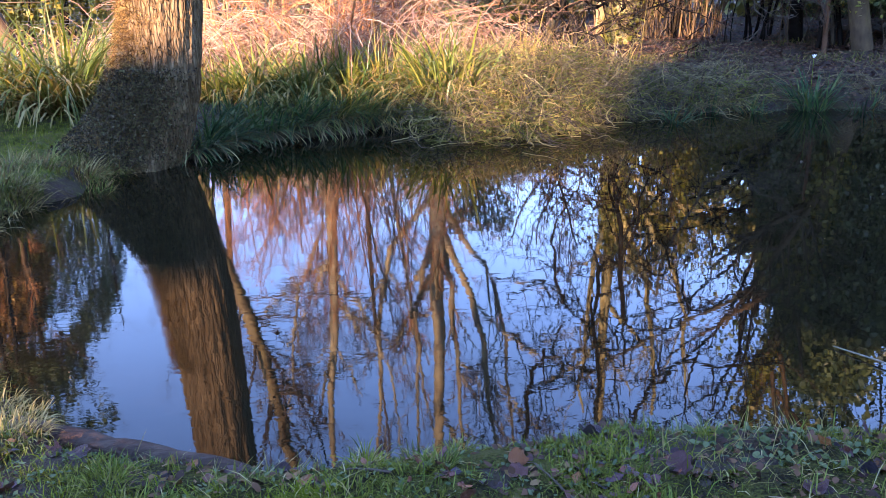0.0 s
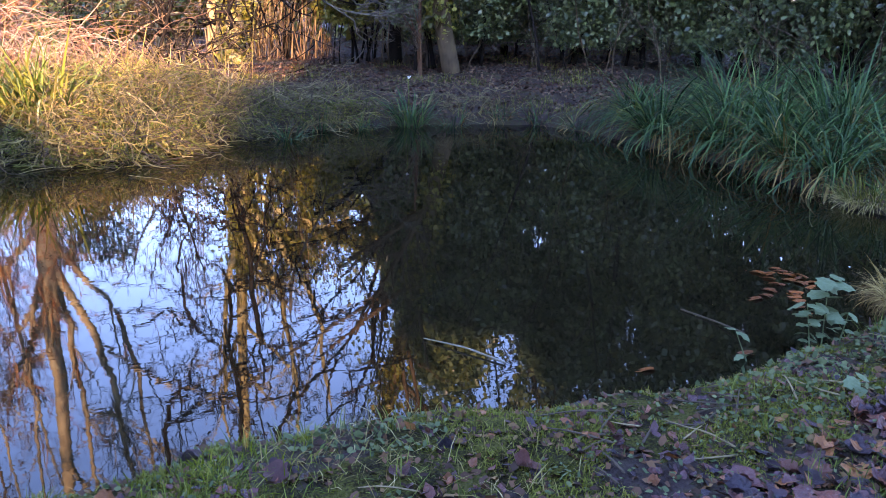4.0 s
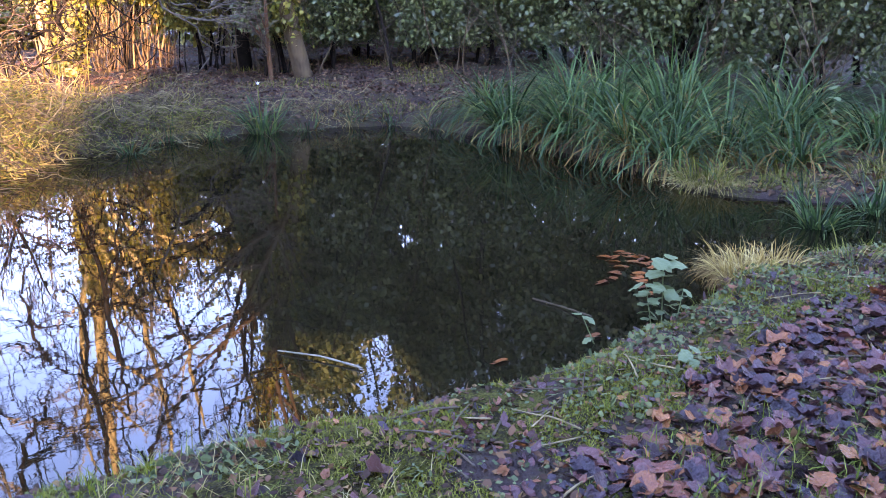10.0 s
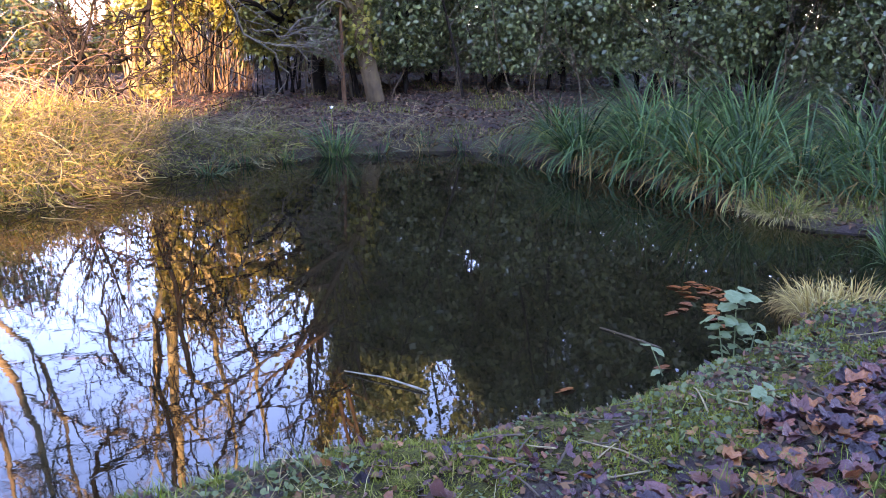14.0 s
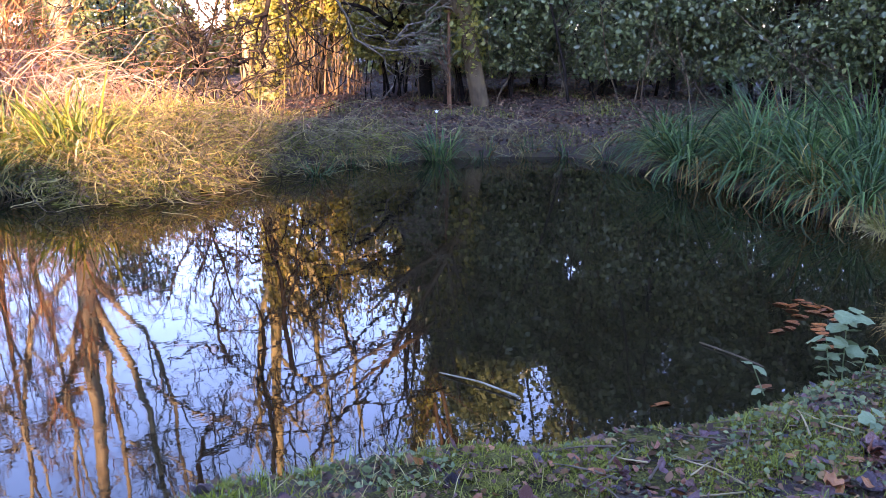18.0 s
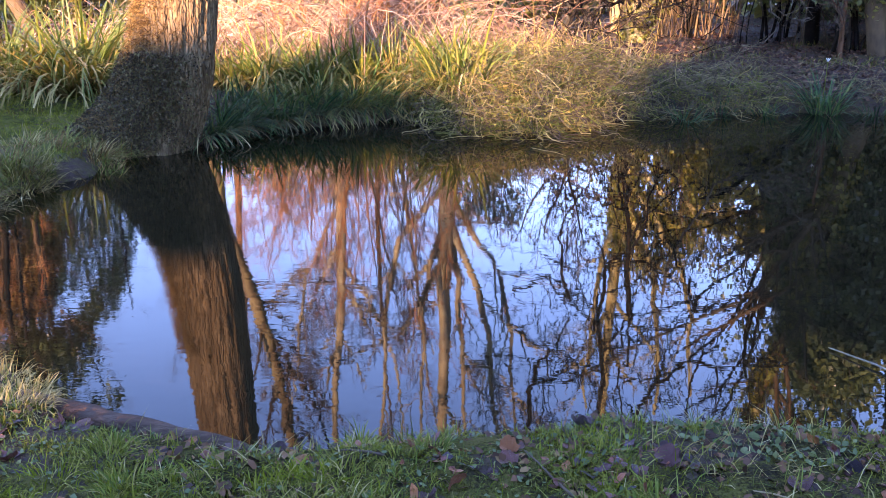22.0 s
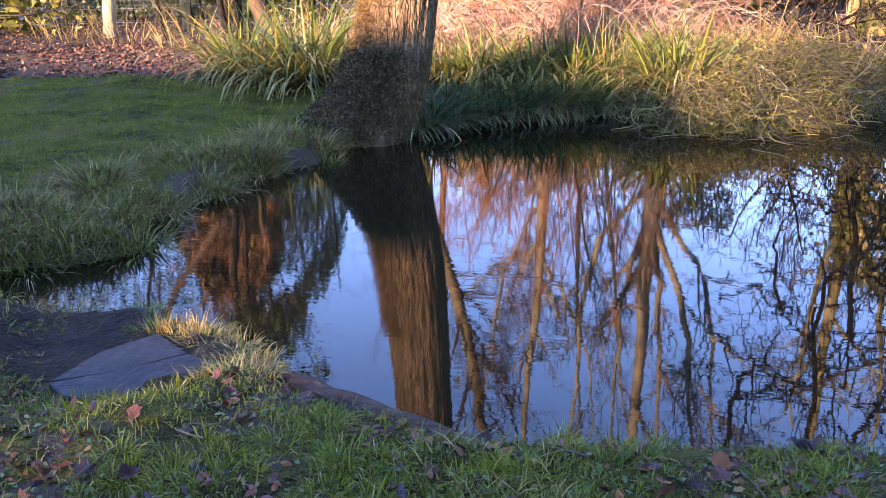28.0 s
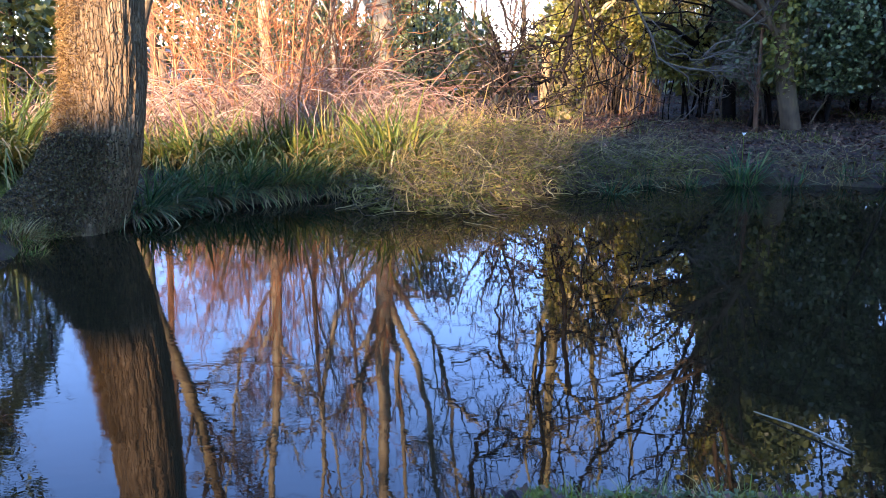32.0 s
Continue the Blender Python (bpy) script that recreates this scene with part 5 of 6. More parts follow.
turf("lawn", "fine dark green turf on the side bank", "lawn", -7.0, -1.4, 2.5, 6.9, 0.05, lambda x, y, d: (d - 0.1 - 0.1 * lattice(x, y, 0.3, 47)) / 0.12 - np.clip((y - 6.3 + 0.1 * x) / 0.4, 0, 3), TURF)
turf("moss_mat", "low olive moss mat on the near bank", "moss", -2.0, 3.4, 0.5, 1.85, 0.015, lambda x, y, d: np.clip((d - 0.01) / 0.05, 0, 1) * np.clip(0.75 + 1.6 * lattice(x, y, 0.3, 62) + lattice(x, y, 0.1, 63) - np.clip(x - 1.4, 0, 1), 0, 1), MOSS_MAT, 0.005)
turf("wet_mud", "dark wet mud round the slabs", "mud", -3.2, -1.0, 1.6, 2.5, 0.03, lambda x, y, d: np.clip(1.3 - ((x + 1.75) / 0.75) ** 2 - ((y - 2.02) / 0.36) ** 2 + 0.4 * lattice(x, y, 0.15, 64), 0, 1), MUD, 0.006)
def leafy(x, y):
    """Above 0 where the fallen leaves lie thick, on the bank behind the mossy shore."""
    return np.interp(x, (0.8, 1.1, 1.45, 2.0, 2.6, 3.2, 4.2), (0.5, 0.7, 0.9, 1.1, 1.1, 1.02, 0.9)) + 0.08 * lattice(x, y, 0.22, 41) + 0.05 * lattice(x, y, 0.09, 42) - y


def cover(name, n, box, keep, length, width, mat, label, lean=(0.5, 0.35), droop=(0.8, 0.5), segs=2):
    r = spread(n, box, keep)
    k = len(r)
    me = make_mesh(name, *blades(r, RNG.uniform(0, 6.283, k), np.abs(RNG.normal(*lean, k)), length * RNG.uniform(0.4, 1.3, k), width * RNG.uniform(0.6, 1.4, k), RNG.normal(*droop, k), segs), mat)
    return tagged(new(name, me), label, "grass", kind="stuff")


cover("grass", 15000, (-2.6, 4.5, 0.5, 2.6), lambda x, y, d: near_bank(x, y, d) & (lattice(x, y, 0.3, 31) + 0.5 * lattice(x, y, 0.1, 32) - np.clip(x - 0.1, 0, 1) * 0.8 > -0.1), 0.03, 0.003, GRASS, "short damp grass on the near bank")
cover("grass", 95000, (-5.5, -1.5, 2.4, 6.9), lambda x, y, d: (d > 0.0) & (y > 2.5) & (y < 6.35 - 0.1 * x) & (d > 0.1 + 0.12 * lattice(x, y, 0.3, 47)) & (lattice(x, y, 0.4, 30) + 0.5 * lattice(x, y, 0.13, 70) > -0.62), 0.028, 0.0032, LAWN, "short green grass on the side bank")
cover("shore_grass", 5500, (-2.9, -1.4, 2.5, 5.3), lambda x, y, d: (d > -0.02) & (d < 0.14) & (lattice(x, y, 0.2, 48) > -0.4), 0.12, 0.005, OLIVE, "long pale grass hanging over the side bank", lean=(0.8, 0.3))
cover("moss", 72000, (-1.9, 3.4, 0.8, 1.9), lambda x, y, d: near_bank(x, y, d) & (leafy(x, y) < 0.03) & (lattice(x, y, 0.22, 33) + 0.7 * lattice(x, y, 0.07, 65) > -0.02), 0.024, 0.003, MOSS, "olive moss cushions on the near bank", lean=(0.7, 0.5), droop=(1.4, 0.8))
cover("far_grass", 4500, (1.2, 9.0, 5.8, 9.5), lambda x, y, d: (d > 0.0) & (lattice(x, y, 0.5, 34) > 0.25), 0.10, 0.005, OLIVE, "thin olive grass on the far bank")
cover("far_meadow", 9000, (-7.0, 6.0, 6.8, 14.0), lambda x, y, d: (d > 0.3) & (x > -3.0) & (x < 2.0) & (y > 7.0), 0.22, 0.008, STRAW, "rough dry grass beyond the pond")
cover("grass", 42000, (-5.0, 6.0, -3.5, 0.72), lambda x, y, d: lattice(x, y, 0.5, 45) - 0.5 * (x > 1.0) > -0.5, 0.06, 0.005, GRASS, "short damp grass on the near bank")
r = spread(4000, (0.0, 6.0, -3.5, 0.5), lambda x, y, d: (d > 0.1) & (x - 0.3 * y > 0.9))
tagged(new("leaf_litter", make_mesh("leaf_litter", *leaf_cloud(r + (0, 0, 0.012), 0.08, flat=0.7, fine=True), LITTER)), "brown leaf litter on the near bank", "leaf litter", kind="stuff")
r = spread(1500, (0.7, 4.2, 0.5, 2.1), lambda x, y, d: near_bank(x, y, d) & (d < 0.5) & (lattice(x, y, 0.2, 44) > -0.1))
tagged(new("broad_weeds", make_mesh("broad_weeds", *leaf_cloud(r + (0, 0, 0.014), 0.024, flat=0.5, fine=True), HERB)), "soft green broad-leaved weeds along the near shore", "weeds", kind="stuff")
r = spread(4500, (-2.0, 4.2, 0.6, 2.1), lambda x, y, d: near_bank(x, y, d) & (lattice(x, y, 0.25, 35) > -0.1))
tagged(new("clover", make_mesh("clover", *leaf_cloud(r + (0, 0, 0.012), 0.016, flat=0.6, fine=True), HERB)), "small round-leaved weeds on the near bank", "weeds", kind="stuff")
cover("shore_grass", 6000, (4.0, 7.6, 1.0, 3.4), lambda x, y, d: (d > -0.01) & (x + y > 5.4) & ((lattice(x, y, 0.3, 37) > 0.1) | ((d < 0.08) & (lattice(x, y, 0.15, 49) > 0.0))), 0.07, 0.004, OLIVE, "thin grass on the muddy shore")
cover("dead_grass", 2600, (-2.3, 1.2, 0.6, 2.3), lambda x, y, d: near_bank(x, y, d) & (lattice(x, y, 0.35, 39) > 0.0), 0.075, 0.0026, STRAW, "pale dead grass blades on the near bank", lean=(0.9, 0.4))
cover("bank_grass", 4500, (-2.3, 1.0, 0.6, 2.1), lambda x, y, d: near_bank(x, y, d) & (lattice(x, y, 0.22, 50) > 0.05), 0.04, 0.003, LAWN, "bright tufts of grass on the near bank")
cover("bank_grass", 3000, (-2.3, 4.4, 0.5, 2.2), lambda x, y, d: near_bank(x, y, d) & (lattice(x, y, 0.5, 38) > 0.15), 0.065, 0.0028, GRASS, "longer grass blades on the near bank")
r = spread(5000, (4.0, 8.0, 0.8, 3.6), lambda x, y, d: (d > 0.0) & (x + 0.7 * y > 5.2))
tagged(new("shore_litter", make_mesh("shore_litter", *leaf_cloud(r + (0, 0, 0.012), 0.05, flat=0.75, fine=True), LITTER)), "dead leaves on the muddy shore", "leaf litter", kind="stuff")
r = spread(11000, (2.0, 7.0, 6.0, 9.8), lambda x, y, d: d > 0.02)
tagged(new("bank_litter", make_mesh("bank_litter", *leaf_cloud(r + (0, 0, 0.01), 0.042, flat=0.7, fine=True), FAR_LITTER)), "brown leaves on the far bank", "leaf litter", kind="stuff")
r = spread(30000, (-9, 10, 5.5, 14), lambda x, y, d: (d > 0.15) & ((x > 2.0) | (y > 6.8)))
r = np.concatenate([r, spread(9000, (-7.5, -1.4, 6.4, 9.6), lambda x, y, d: (d > 0.2) & (y > 6.3 - 0.1 * x))])
tagged(new("leaf_litter", make_mesh("leaf_litter", *leaf_cloud(r + (0, 0, 0.01), 0.045, flat=0.7), FAR_LITTER)), "brown leaf litter under the trees", "leaf litter", kind="stuff")
r = spread(9000, (-2.2, 5.0, 0.3, 2.1), lambda x, y, d: near_bank(x, y, d) & (lattice(x, y, 0.3, 36) + np.clip(x - 0.9, -1, 1) > -0.75))
tagged(new("small_litter", make_mesh("small_litter", *leaf_cloud(r + (0, 0, 0.008), 0.026, flat=0.7, fine=True), LITTER)), "broken dead leaf pieces on the near bank", "leaf litter", kind="stuff")


def leaf_mesh(name, curl, lobed=1.0):
    """A dead leaf, 1 long from stalk to tip, curled; lobed from 0 for an oval one to 1 for one with deep lobes."""
    pts = []
    for deg, far in ((-160, 0.32), (-135, 0.5), (-118, 0.48), (-100, 0.64), (-78, 0.52), (-60, 0.68), (-42, 0.85), (-28, 0.66), (-12, 0.78), (0, 1.0), (12, 0.78), (28, 0.66), (42, 0.85), (60, 0.68), (78, 0.52), (100, 0.64), (118, 0.48), (135, 0.5), (160, 0.32)):
        far = (far * lobed + (0.45 + 0.5 * math.cos(radians(deg * 0.5)) ** 4) * (1 - lobed)) * RNG.uniform(0.78, 1.12)
        pts.append((far * math.cos(radians(deg)), far * math.sin(radians(deg))))
    p = np.array(pts) * 0.62
    ring = np.concatenate([p * 0.5, p])
    v = np.concatenate([[(0, 0)], ring])
    wob = RNG.uniform(-1, 1, 4)
    z = curl * (v[:, 1] ** 2 * 1.4 + 0.4 * v[:, 0] ** 2) + 0.10 * wob[0] * v[:, 0] * v[:, 1] * 4 + 0.07 * np.sin(v[:, 0] * 7 + wob[1] * 3) + 0.06 * np.sin(v[:, 1] * 9 + wob[2] * 3)
    v = np.column_stack([v, z])
    n = len(p)
    bm = bmesh.new()
    vs = [bm.verts.new(q) for q in v]
    for i in range(n - 1):
        bm.faces.new((vs[0], vs[i + 1], vs[i + 2]))
        bm.faces.new((vs[i + 1], vs[n + i + 1], vs[n + i + 2], vs[i + 2]))
    me = bpy.data.meshes.new(name)
    bm.to_mesh(me)
    bm.free()
    me.materials.append(LEAF)
    return me


FLOATER = leaf_mesh("floating_leaf", 0.08)
FLOATER.materials[0] = material("orange_leaf", [(0.2, (0.12, 0.03, 0.010)), (0.8, (0.34, 0.085, 0.02))], 25, 0.4, 0.3, 70, objects=0.5)
LEAVES = [leaf_mesh("fallen_leaf", c, l) for c, l in ((0.2, 1.0), (0.7, 0.3), (-0.5, 0.6), (1.2, 0.15), (0.5, 0.8), (-0.9, 0.0))]


r = spread(160, (-2.4, -0.9, 1.6, 2.35), lambda x, y, d: (d > 0.01) & ~((x > -1.52) & (x < -1.0) & (y > 1.7) & (y < 2.14)))
tagged(new("wet_litter", make_mesh("wet_litter", *leaf_cloud(r + (0, 0, 0.006), 0.022, flat=0.8, fine=True), DEAD_IVY)), "wet dead leaves on mud beside the slabs", "leaf litter", kind="stuff")


def lay(x, y, size, turn, tip=0.0, label="dull purple-brown fallen leaf on the damp bank", lift=0.008, which=None):
    ob = new("fallen_leaf", LEAVES[RNG.integers(6) if which is None else which])
    z = max(float(land(x, y)), 0.0) + lift
    ob.matrix_world = pose(x, y, z, RNG.normal(0, 9) + tip, RNG.normal(0, 9), turn) @ Matrix.Diagonal((size, size, size, 1))
    tagged(ob, label, "leaf", "fallen leaves")
    return ob


dense = spread(120, (0.9, 4.2, 0.4, 1.6), lambda x, y, d: near_bank(x, y, d) & (d > 0.08) & (leafy(x, y) > 0))
for x, y, _ in dense:
    lay(float(x), float(y), RNG.uniform(0.045, 0.095), RNG.uniform(0, 360), RNG.normal(0, 18), lift=0.014)
def leaf_carpet(n, box, keep, lo, hi):
    p = spread(n, box, keep)
    vs, fs, off = [], [], 0
    for x, y, z in p:
        me = LEAVES[RNG.integers(6)]
        c = np.array([v.co[:] for v in me.vertices])
        m = np.array(pose(0, 0, 0, RNG.normal(0, 15), RNG.normal(0, 15), RNG.uniform(0, 360)).to_3x3())
        vs.append(c @ m.T * RNG.uniform(lo, hi) + (x, y, z + RNG.uniform(0.004, 0.02)))
        f = [[q for q in pl.vertices] for pl in me.polygons]
        fs += [[i + off for i in (q if len(q) == 4 else q + q[-1:])] for q in f]
        off += len(c)
    tri = [t for q in fs for t in ([q[:3]] if q[2] == q[3] else [q[:3], [q[0], q[2], q[3]]])]
    return make_mesh("leaf_carpet", np.concatenate(vs), np.array(tri), CARPET)


CARPET = material("carpet_leaf", [(0.14, (0.020, 0.012, 0.017)), (0.36, (0.060, 0.024, 0.028)), (0.58, (0.125, 0.042, 0.038)), (0.74, (0.21, 0.058, 0.032)), (0.9, (0.38, 0.13, 0.05))], 60, 0.42, 0.6, 90, island=0.75, spec=0.45)
tagged(new("leaf_carpet", leaf_carpet(3600, (0.5, 4.9, -0.5, 1.75), lambda x, y, d: near_bank(x, y, d) & (d > 0.08) & (RNG.uniform(0, 1, np.shape(x)) < np.clip((y + 0.6) * 1.1, 0.05, 1) * np.clip((x + 0.3 * y - 0.5) * 3, 0.1, 1)) & (leafy(x, y) > 0.02) & (lattice(x, y, 0.16, 43) > -0.55 - np.clip(x - 1.6, 0, 1)), 0.035, 0.09)), "carpet of dull purple-brown fallen leaves on the bank", "leaf litter", kind="stuff")
r = spread(700, (1.2, 4.2, 0.6, 1.7), lambda x, y, d: near_bank(x, y, d) & (d > 0.02) & (leafy(x, y) < 0.12))
tagged(new("dark_litter", make_mesh("dark_litter", *leaf_cloud(r + (0, 0, 0.008), 0.032, flat=0.7, fine=True), CARPET)), "crumpled dark leaf scraps among weeds by the shore", "leaf litter", kind="stuff")
r = spread(1100, (-1.9, 1.5, 0.7, 1.85), lambda x, y, d: near_bank(x, y, d) & (d > 0.03) & (lattice(x, y, 0.2, 72) > -0.05))
tagged(new("dark_litter", make_mesh("dark_litter", *leaf_cloud(r + (0, 0, 0.012), 0.032, flat=0.6, fine=True), CARPET)), "crumpled dark leaf scraps in the mossy grass", "leaf litter", kind="stuff")
sparse = spread(140, (-1.5, 1.7, 0.85, 1.9), lambda x, y, d: near_bank(x, y, d) & (d > 0.03))
for x, y, _ in sparse:
    lay(float(x), float(y), RNG.uniform(0.03, 0.075), RNG.uniform(0, 360), RNG.normal(0, 24))
lay(1.08, 1.2, 0.085, 100, 50, "orange-brown curled fallen leaf standing on edge", 0.03, 3)
lay(0.6, 1.46, 0.07, 20, 20, "rust-brown fallen leaf on moss", 0.015, 1)
lay(0.27, 1.53, 0.06, 60, 20, "rust-brown fallen leaf on grass", 0.015, 1)
lay(-0.95, 1.28, 0.05, 60, 40, "orange-brown fallen leaf on grass", 0.02, 3)
for k in range(30):
    x, y = (1.91, 1.66) if k == 0 else (2.3, 1.6) if k == 1 else (RNG.uniform(2.75, 3.2), 0)
    y = y or 1.72 + 0.7 * (x - 2.7) + RNG.uniform(-0.08, 0.2)
    fl = lay(x, y, RNG.uniform(0.07, 0.11), 125 + RNG.normal(0, 25), 0, "orange-brown narrow leaf floating on the pond", 0.002, 0)
    fl.data = FLOATER
    fl.matrix_world = fl.matrix_world @ Matrix.Diagonal((1.0, 0.42, 0.5, 1))
r = np.column_stack([RNG.uniform(1.4, 4.2, 150), RNG.uniform(1.9, 5.0, 150), np.full(150, 0.002)])
r = r[from_shore(r[:, 0], r[:, 1]) < -0.1]
tagged(new("floating_seeds", make_mesh("floating_seeds", *leaf_cloud(r, 0.0065, flat=0.9), STRAW)), "tiny pale seeds floating on the pond", "seeds", kind="stuff")

# ---- log, slabs and sticks ----
def stick(name, label, pts, r0, r1, mat, category="branch", sides=9):
    p = np.array(pts, float)
    t, s = np.linspace(0, 1, len(p)), np.linspace(0, 1, 26)
    q = np.column_stack([np.interp(s, t, p[:, i]) for i in range(3)])
    k = np.ones(5) / 5
    q[2:-2] = np.column_stack([np.convolve(q[:, i], k, "valid") for i in range(3)])
    r = np.linspace(r0, r1, 26) * (1 + 0.08 * np.sin(s * 31) + RNG.normal(0, 0.03, 26))
    r[[0, -1]] *= 0.55
    v, f = tubes(q[None], r[None], sides)
    v, f = np.concatenate([v, q[[0, -1]]]), f
    n = len(v)
    bm = bmesh.new()
    vs = [bm.verts.new(c) for c in v]
    for c in f:
        bm.faces.new([vs[i] for i in c])
    for i in range(sides):
        bm.faces.new((vs[(i + 1) % sides], vs[i], vs[n - 2]))
        j = 25 * sides
        bm.faces.new((vs[j + i], vs[j + (i + 1) % sides], vs[n - 1]))
    me = bpy.data.meshes.new(name)
    bm.to_mesh(me)
    bm.free()
    for poly in me.polygons:
        poly.use_smooth = True
    me.materials.append(mat)
    return tagged(new(name, me), label, category)


stick("edging_log", "half-sunk weathered log edging the pond", [(-0.99, 2.02, 0.0), (-0.86, 1.92, 0.03), (-0.6, 1.8, 0.028), (-0.31, 1.7, 0.004)], 0.034, 0.03, LOG, "log", 14)
stick("floating_stick", "thin pale stick lying in the pond", [(1.38, 2.19, 0.006), (1.46, 2.05, 0.012), (1.52, 1.9, 0.006)], 0.0022, 0.0042, PALE_STICK, sides=6)
stick("floating_stick", "thin twig lying in the pond", [(2.40, 2.0, 0.004), (2.42, 1.85, 0.006), (2.4, 1.7, 0.02)], 0.004, 0.003, TWIG, sides=5)


for k in range(80):
    x, y, _ = spread(1, (-1.3 if k < 25 else 1.2, 3.4, 0.7, 1.75), lambda x, y, d: near_bank(x, y, d) & (d > 0.08))[0]
    a, ln = RNG.uniform(0, math.pi), RNG.uniform(0.06, 0.2)
    pts = [(x + math.cos(a) * ln * s, y + math.sin(a) * ln * s, float(land(x + math.cos(a) * ln * s, y + math.sin(a) * ln * s)) + 0.014 + 0.004 * s) for s in (-0.5, -0.1, 0.2, 0.5)]
    tagged(stick("fallen_twig", "short dead twig among leaves on the bank", pts, RNG.uniform(0.002, 0.004), 0.0015, TWIG if k % 3 else WOOD, "twig", 5), group="fallen twigs")


def slab(corners, top, thick, label):
    bm = bmesh.new()
    lo = [bm.verts.new((x, y, top - thick)) for x, y in corners]
    hi = [bm.verts.new((x, y, top)) for x, y in corners]
    bm.faces.new(hi), bm.faces.new(lo[::-1])
    n = len(corners)
    for i in range(n):
        bm.faces.new((lo[i], lo[(i + 1) % n], hi[(i + 1) % n], hi[i]))
    bmesh.ops.bevel(bm, geom=bm.edges[:], offset=0.003, segments=2, affect="EDGES")
    me = bpy.data.meshes.new("stone_slab")
    bm.to_mesh(me)
    bm.free()
    me.materials.append(SLATE)
    return tagged(new("stone_slab", me), label, "paving slab", "slabs at the pond's edge")


slab([(-1.5, 1.8), (-1.33, 1.89), (-1.19, 2.02), (-1.35, 2.14), (-1.46, 2.0)], 0.04, 0.05, "wet dark slate slab sunk in the bank")
slab([(-1.495, 1.788), (-1.4, 1.72), (-1.1, 1.7), (-1.0, 1.93), (-1.182, 2.01), (-1.328, 1.881)], 0.044, 0.05, "wet dark slate slab sunk in the bank")


# ---- nettles and small plants ----
def nettle(x, y, height, pairs, size, label, lean=(0, 0)):
    z = max(float(land(x, y)), 0.0) - 0.01
    ob = thing("nettle", label, "nettle", "nettles on the bank")
    top = np.array((x + lean[0], y + lean[1], z + height))
    s = np.linspace(0, 1, 8)[:, None]
    p = np.array((x, y, z)) * (1 - s) + top * s
    part("stem", make_mesh("stem", *tubes(p[None], np.linspace(0.003, 0.0015, 8)[None], 5), NETTLE, True), ob)
    for i in range(pairs):
        f = 0.3 + 0.7 * i / max(pairs - 1, 1)
        c = np.array((x, y, z)) * (1 - f) + top * f
        for k in range(2):
            a = i * 1.57 + k * math.pi + RNG.normal(0, 0.35)
            le = size * RNG.uniform(0.75, 1.15) * (0.6 + 0.6 * f)
            wide, bend = RNG.uniform(0.75, 1.05), RNG.uniform(0.3, 0.8)
            bm = bmesh.new()
            rows = []
            for n, (t, w) in enumerate(((0, 0.012), (0.12, 0.012), (0.15, 0.2), (0.26, 0.36), (0.4, 0.4), (0.58, 0.36), (0.78, 0.24), (0.9, 0.12), (1.0, 0.005))):
                w *= wide * (0.82 if n % 2 else 1.1)
                rows.append([bm.verts.new((t * le * 1.3, sgn * w * le * 1.3, (0.12 * t - bend * max(0, t - 0.25) ** 1.5) * le - abs(sgn) * (0.03 + 0.03 * math.sin(n * 2.2)) * le * (w > 0.1))) for sgn in (-1, -0.5, 0, 0.5, 1)])
            for r0, r1 in zip(rows, rows[1:]):
                for j in range(4):
                    bm.faces.new((r0[j], r0[j + 1], r1[j + 1], r1[j]))
            me = bpy.data.meshes.new("leaf")
            bm.to_mesh(me)
            bm.free()
            me.materials.append(NETTLE)
            lf = part("leaf", me, ob)
            lf.matrix_local = Matrix.Translation(c) @ Euler((RNG.normal(0, 0.3), RNG.normal(0.1, 0.25), a)).to_matrix().to_4x4()
    return ob


nettle(2.53, 1.49, 0.27, 9, 0.056, "pale green nettle drooping over the water", (0.02, 0.03))
nettle(2.49, 1.5, 0.19, 6, 0.045, "pale green nettle drooping over the water", (-0.02, 0.03))
nettle(2.57, 1.46, 0.13, 4, 0.03, "short pale green nettle at the waterline", (0.03, 0.0))
nettle(2.25, 1.56, 0.11, 2, 0.036, "small nettle shoot at the waterline", (-0.03, 0.04))
nettle(5.9, 2.5, 0.45, 5, 0.06, "nettle among the sedges")
nettle(6.3, 2.2, 0.45, 5, 0.06, "nettle among the sedges")
nettle(2.1, 1.1, 0.05, 3, 0.035, "low broad-leaved weed among fallen leaves")

flower = thing("white_flower", "single small white flower above a sedge clump", "flower")
part("stem", make_mesh("stem", *tubes(np.array([[(3.60, 6.42, 0.08), (3.59, 6.41, 0.28), (3.58, 6.40, 0.43)]]), np.full((1, 3), 0.003), 5), GRASS), flower)
part("bloom", make_mesh("bloom", *blades(np.repeat([[3.58, 6.40, 0.42]], 6, 0), np.arange(6) * 1.05, np.full(6, 0.5), np.full(6, 0.035), np.full(6, 0.02), np.full(6, 0.4), 4), PETAL), flower, "white petals")

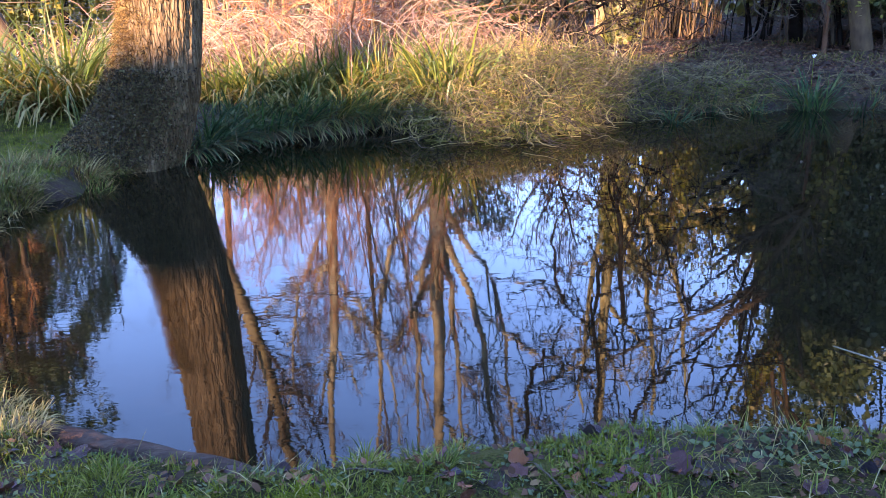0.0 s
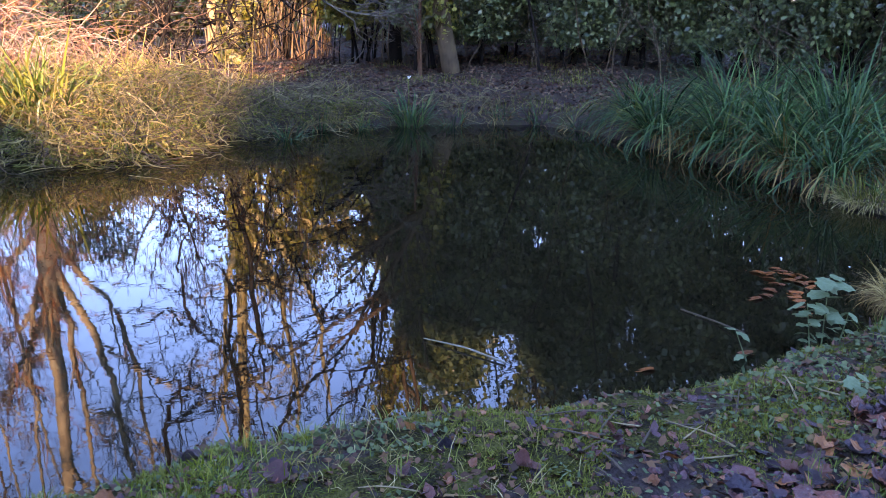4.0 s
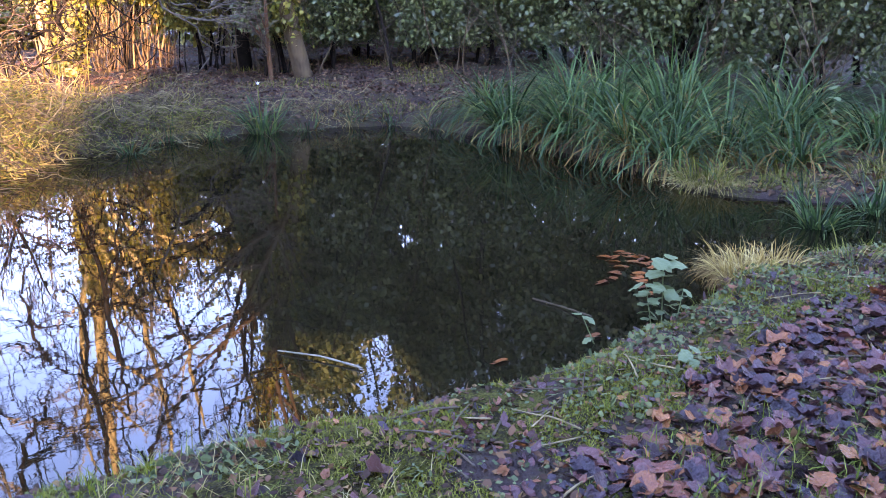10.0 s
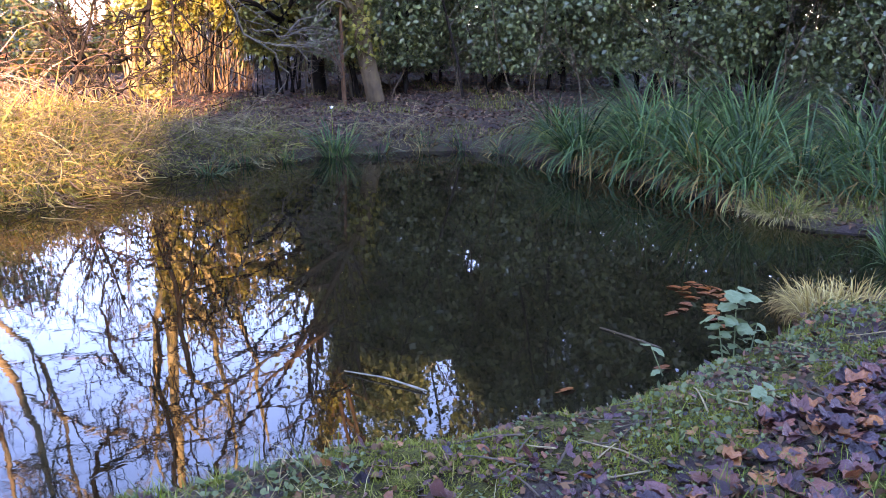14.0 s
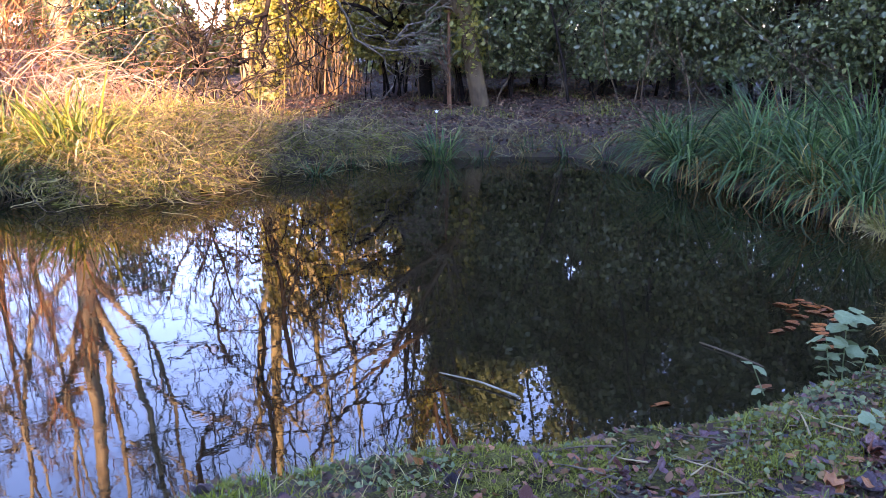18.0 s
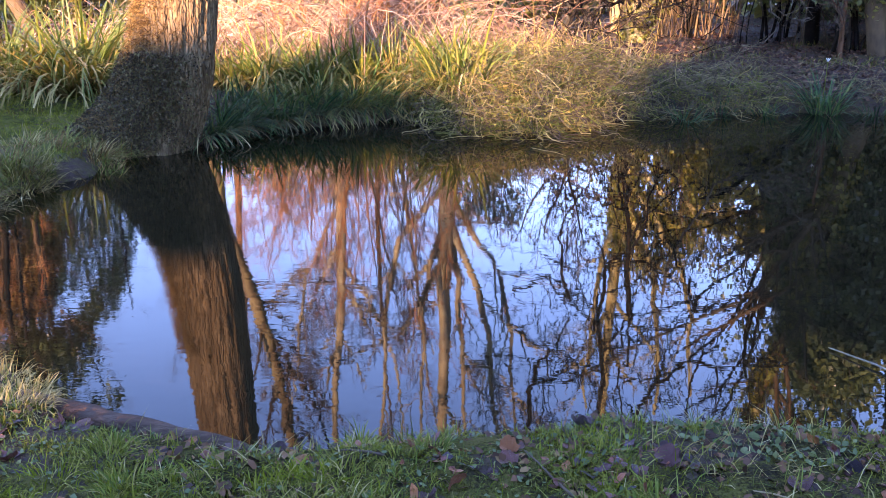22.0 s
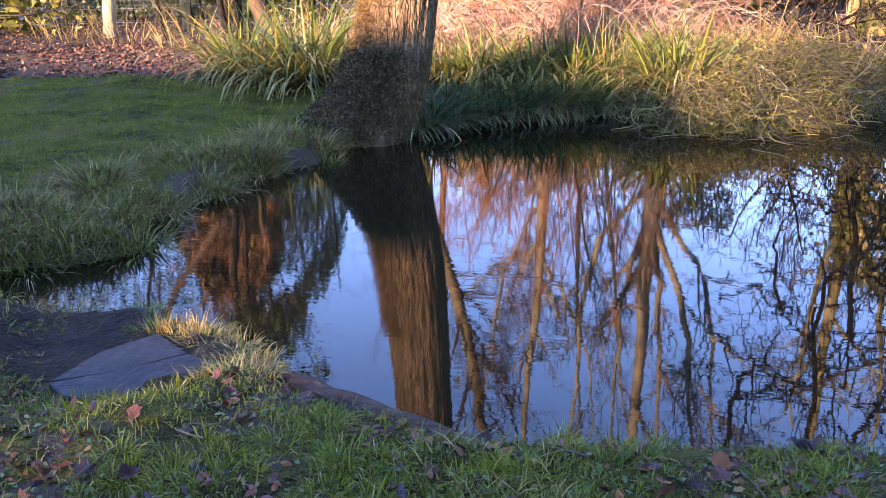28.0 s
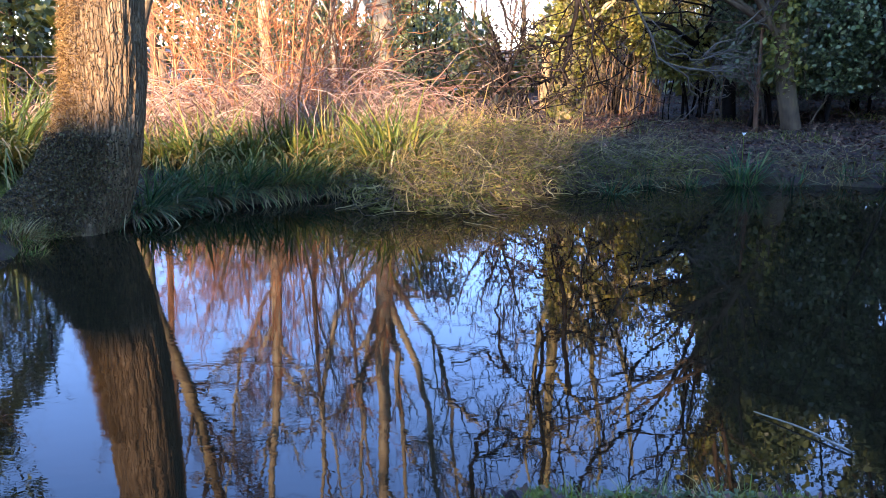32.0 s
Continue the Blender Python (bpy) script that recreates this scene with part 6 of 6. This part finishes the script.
# ---- fence at the far side ----
FENCE = [(-9.4, 11.5), (-5.9, 11.6), (-2.08, 12.0), (0.3, 12.4), (1.9, 12.6), (2.61, 11.7), (3.17, 11.15)]
fence = thing("wire_fence", "old wire fence on weathered wooden posts", "fence")
for x, y in FENCE:
    z = float(land(x, y))
    bm = bmesh.new()
    bmesh.ops.create_cone(bm, cap_ends=True, segments=10, radius1=0.065, radius2=0.06, depth=1.3)
    bmesh.ops.bevel(bm, geom=[e for e in bm.edges if e.verts[0].co.z > 0.6 and e.verts[1].co.z > 0.6], offset=0.008, segments=2, affect="EDGES")
    me = bpy.data.meshes.new("post")
    bm.to_mesh(me)
    bm.free()
    me.materials.append(WOOD)
    part("post", me, fence, "weathered wooden post").location = (x, y, z + 0.18)
for (ax, ay), (bx, by) in zip(FENCE, FENCE[1:]):
    za, zb = float(land(ax, ay)), float(land(bx, by))
    for h in (0.12, 0.32, 0.52, 0.72):
        s = np.linspace(0, 1, 6)[:, None]
        p = np.array((ax, ay, za + h)) * (1 - s) + np.array((bx, by, zb + h)) * s
        part("wire", make_mesh("wire", *tubes(p[None], np.full((1, 6), 0.003), 4), WIRE), fence)

for (ax, ay), (bx, by) in zip(FENCE[:3], FENCE[1:4]):
    za, zb = float(land(ax, ay)), float(land(bx, by))
    m = int(math.hypot(bx - ax, by - ay) / 0.07)
    s = np.linspace(0, 1, m)
    foot = np.column_stack([ax + (bx - ax) * s, ay + (by - ay) * s, za + (zb - za) * s])
    up = np.repeat(foot[:, None], 2, 1)
    up[:, 1, 2] += 0.75
    rows = np.array([[(ax, ay, za + h), (bx, by, zb + h)] for h in np.arange(0.08, 0.75, 0.07)])
    part("netting", make_mesh("netting", *joined(tubes(up, np.full((m, 2), 0.0015), 3), tubes(rows, np.full((len(rows), 2), 0.0015), 3)), WIRE), fence, "fine wire netting", "stuff")

# ---- distant woods ----
n = 110
ang, dist = RNG.uniform(-1.3, 1.5, n), RNG.uniform(26, 60, n)
base = np.column_stack([np.sin(ang) * dist, np.cos(ang) * dist, np.zeros(n)])
made = grow(base, np.column_stack([RNG.normal(0, 0.06, n), RNG.normal(0, 0.06, n), np.ones(n)]), RNG.uniform(7, 13, n), RNG.uniform(0.06, 0.16, n), [(14, 40, 0.35, 0.45, 0.15), (7, 45, 0.5, 0.5, 0.15)], k=7)
tagged(new("far_woods", make_mesh("far_woods", *joined(*[tubes(p[:, ::2], r[:, ::2], 3) for p, r in made]), BARK_DARK)), "distant bare winter woodland", "woods", kind="stuff")

m = 60000
ang = RNG.uniform(-1.25, 1.9, m)
dist = RNG.uniform(15, 19, m) + 2 * lattice(ang * 10, ang * 0, 1.0, 51)
top = 2.6 + 1.5 * lattice(ang * 12, ang * 0, 1.0, 52) + 0.8 * lattice(ang * 40, ang * 0, 1.0, 53) - 1.6 * np.exp(-((ang - 0.25) / 0.07) ** 2)
h = RNG.uniform(0, 1, m) ** 0.8 * np.maximum(top, 0.5)
tagged(new("far_hedge", make_mesh("far_hedge", *leaf_cloud(np.column_stack([np.sin(ang) * dist, np.cos(ang) * dist, h]), 0.2), IVY)), "distant overgrown hedge and scrub", "hedge", kind="stuff")
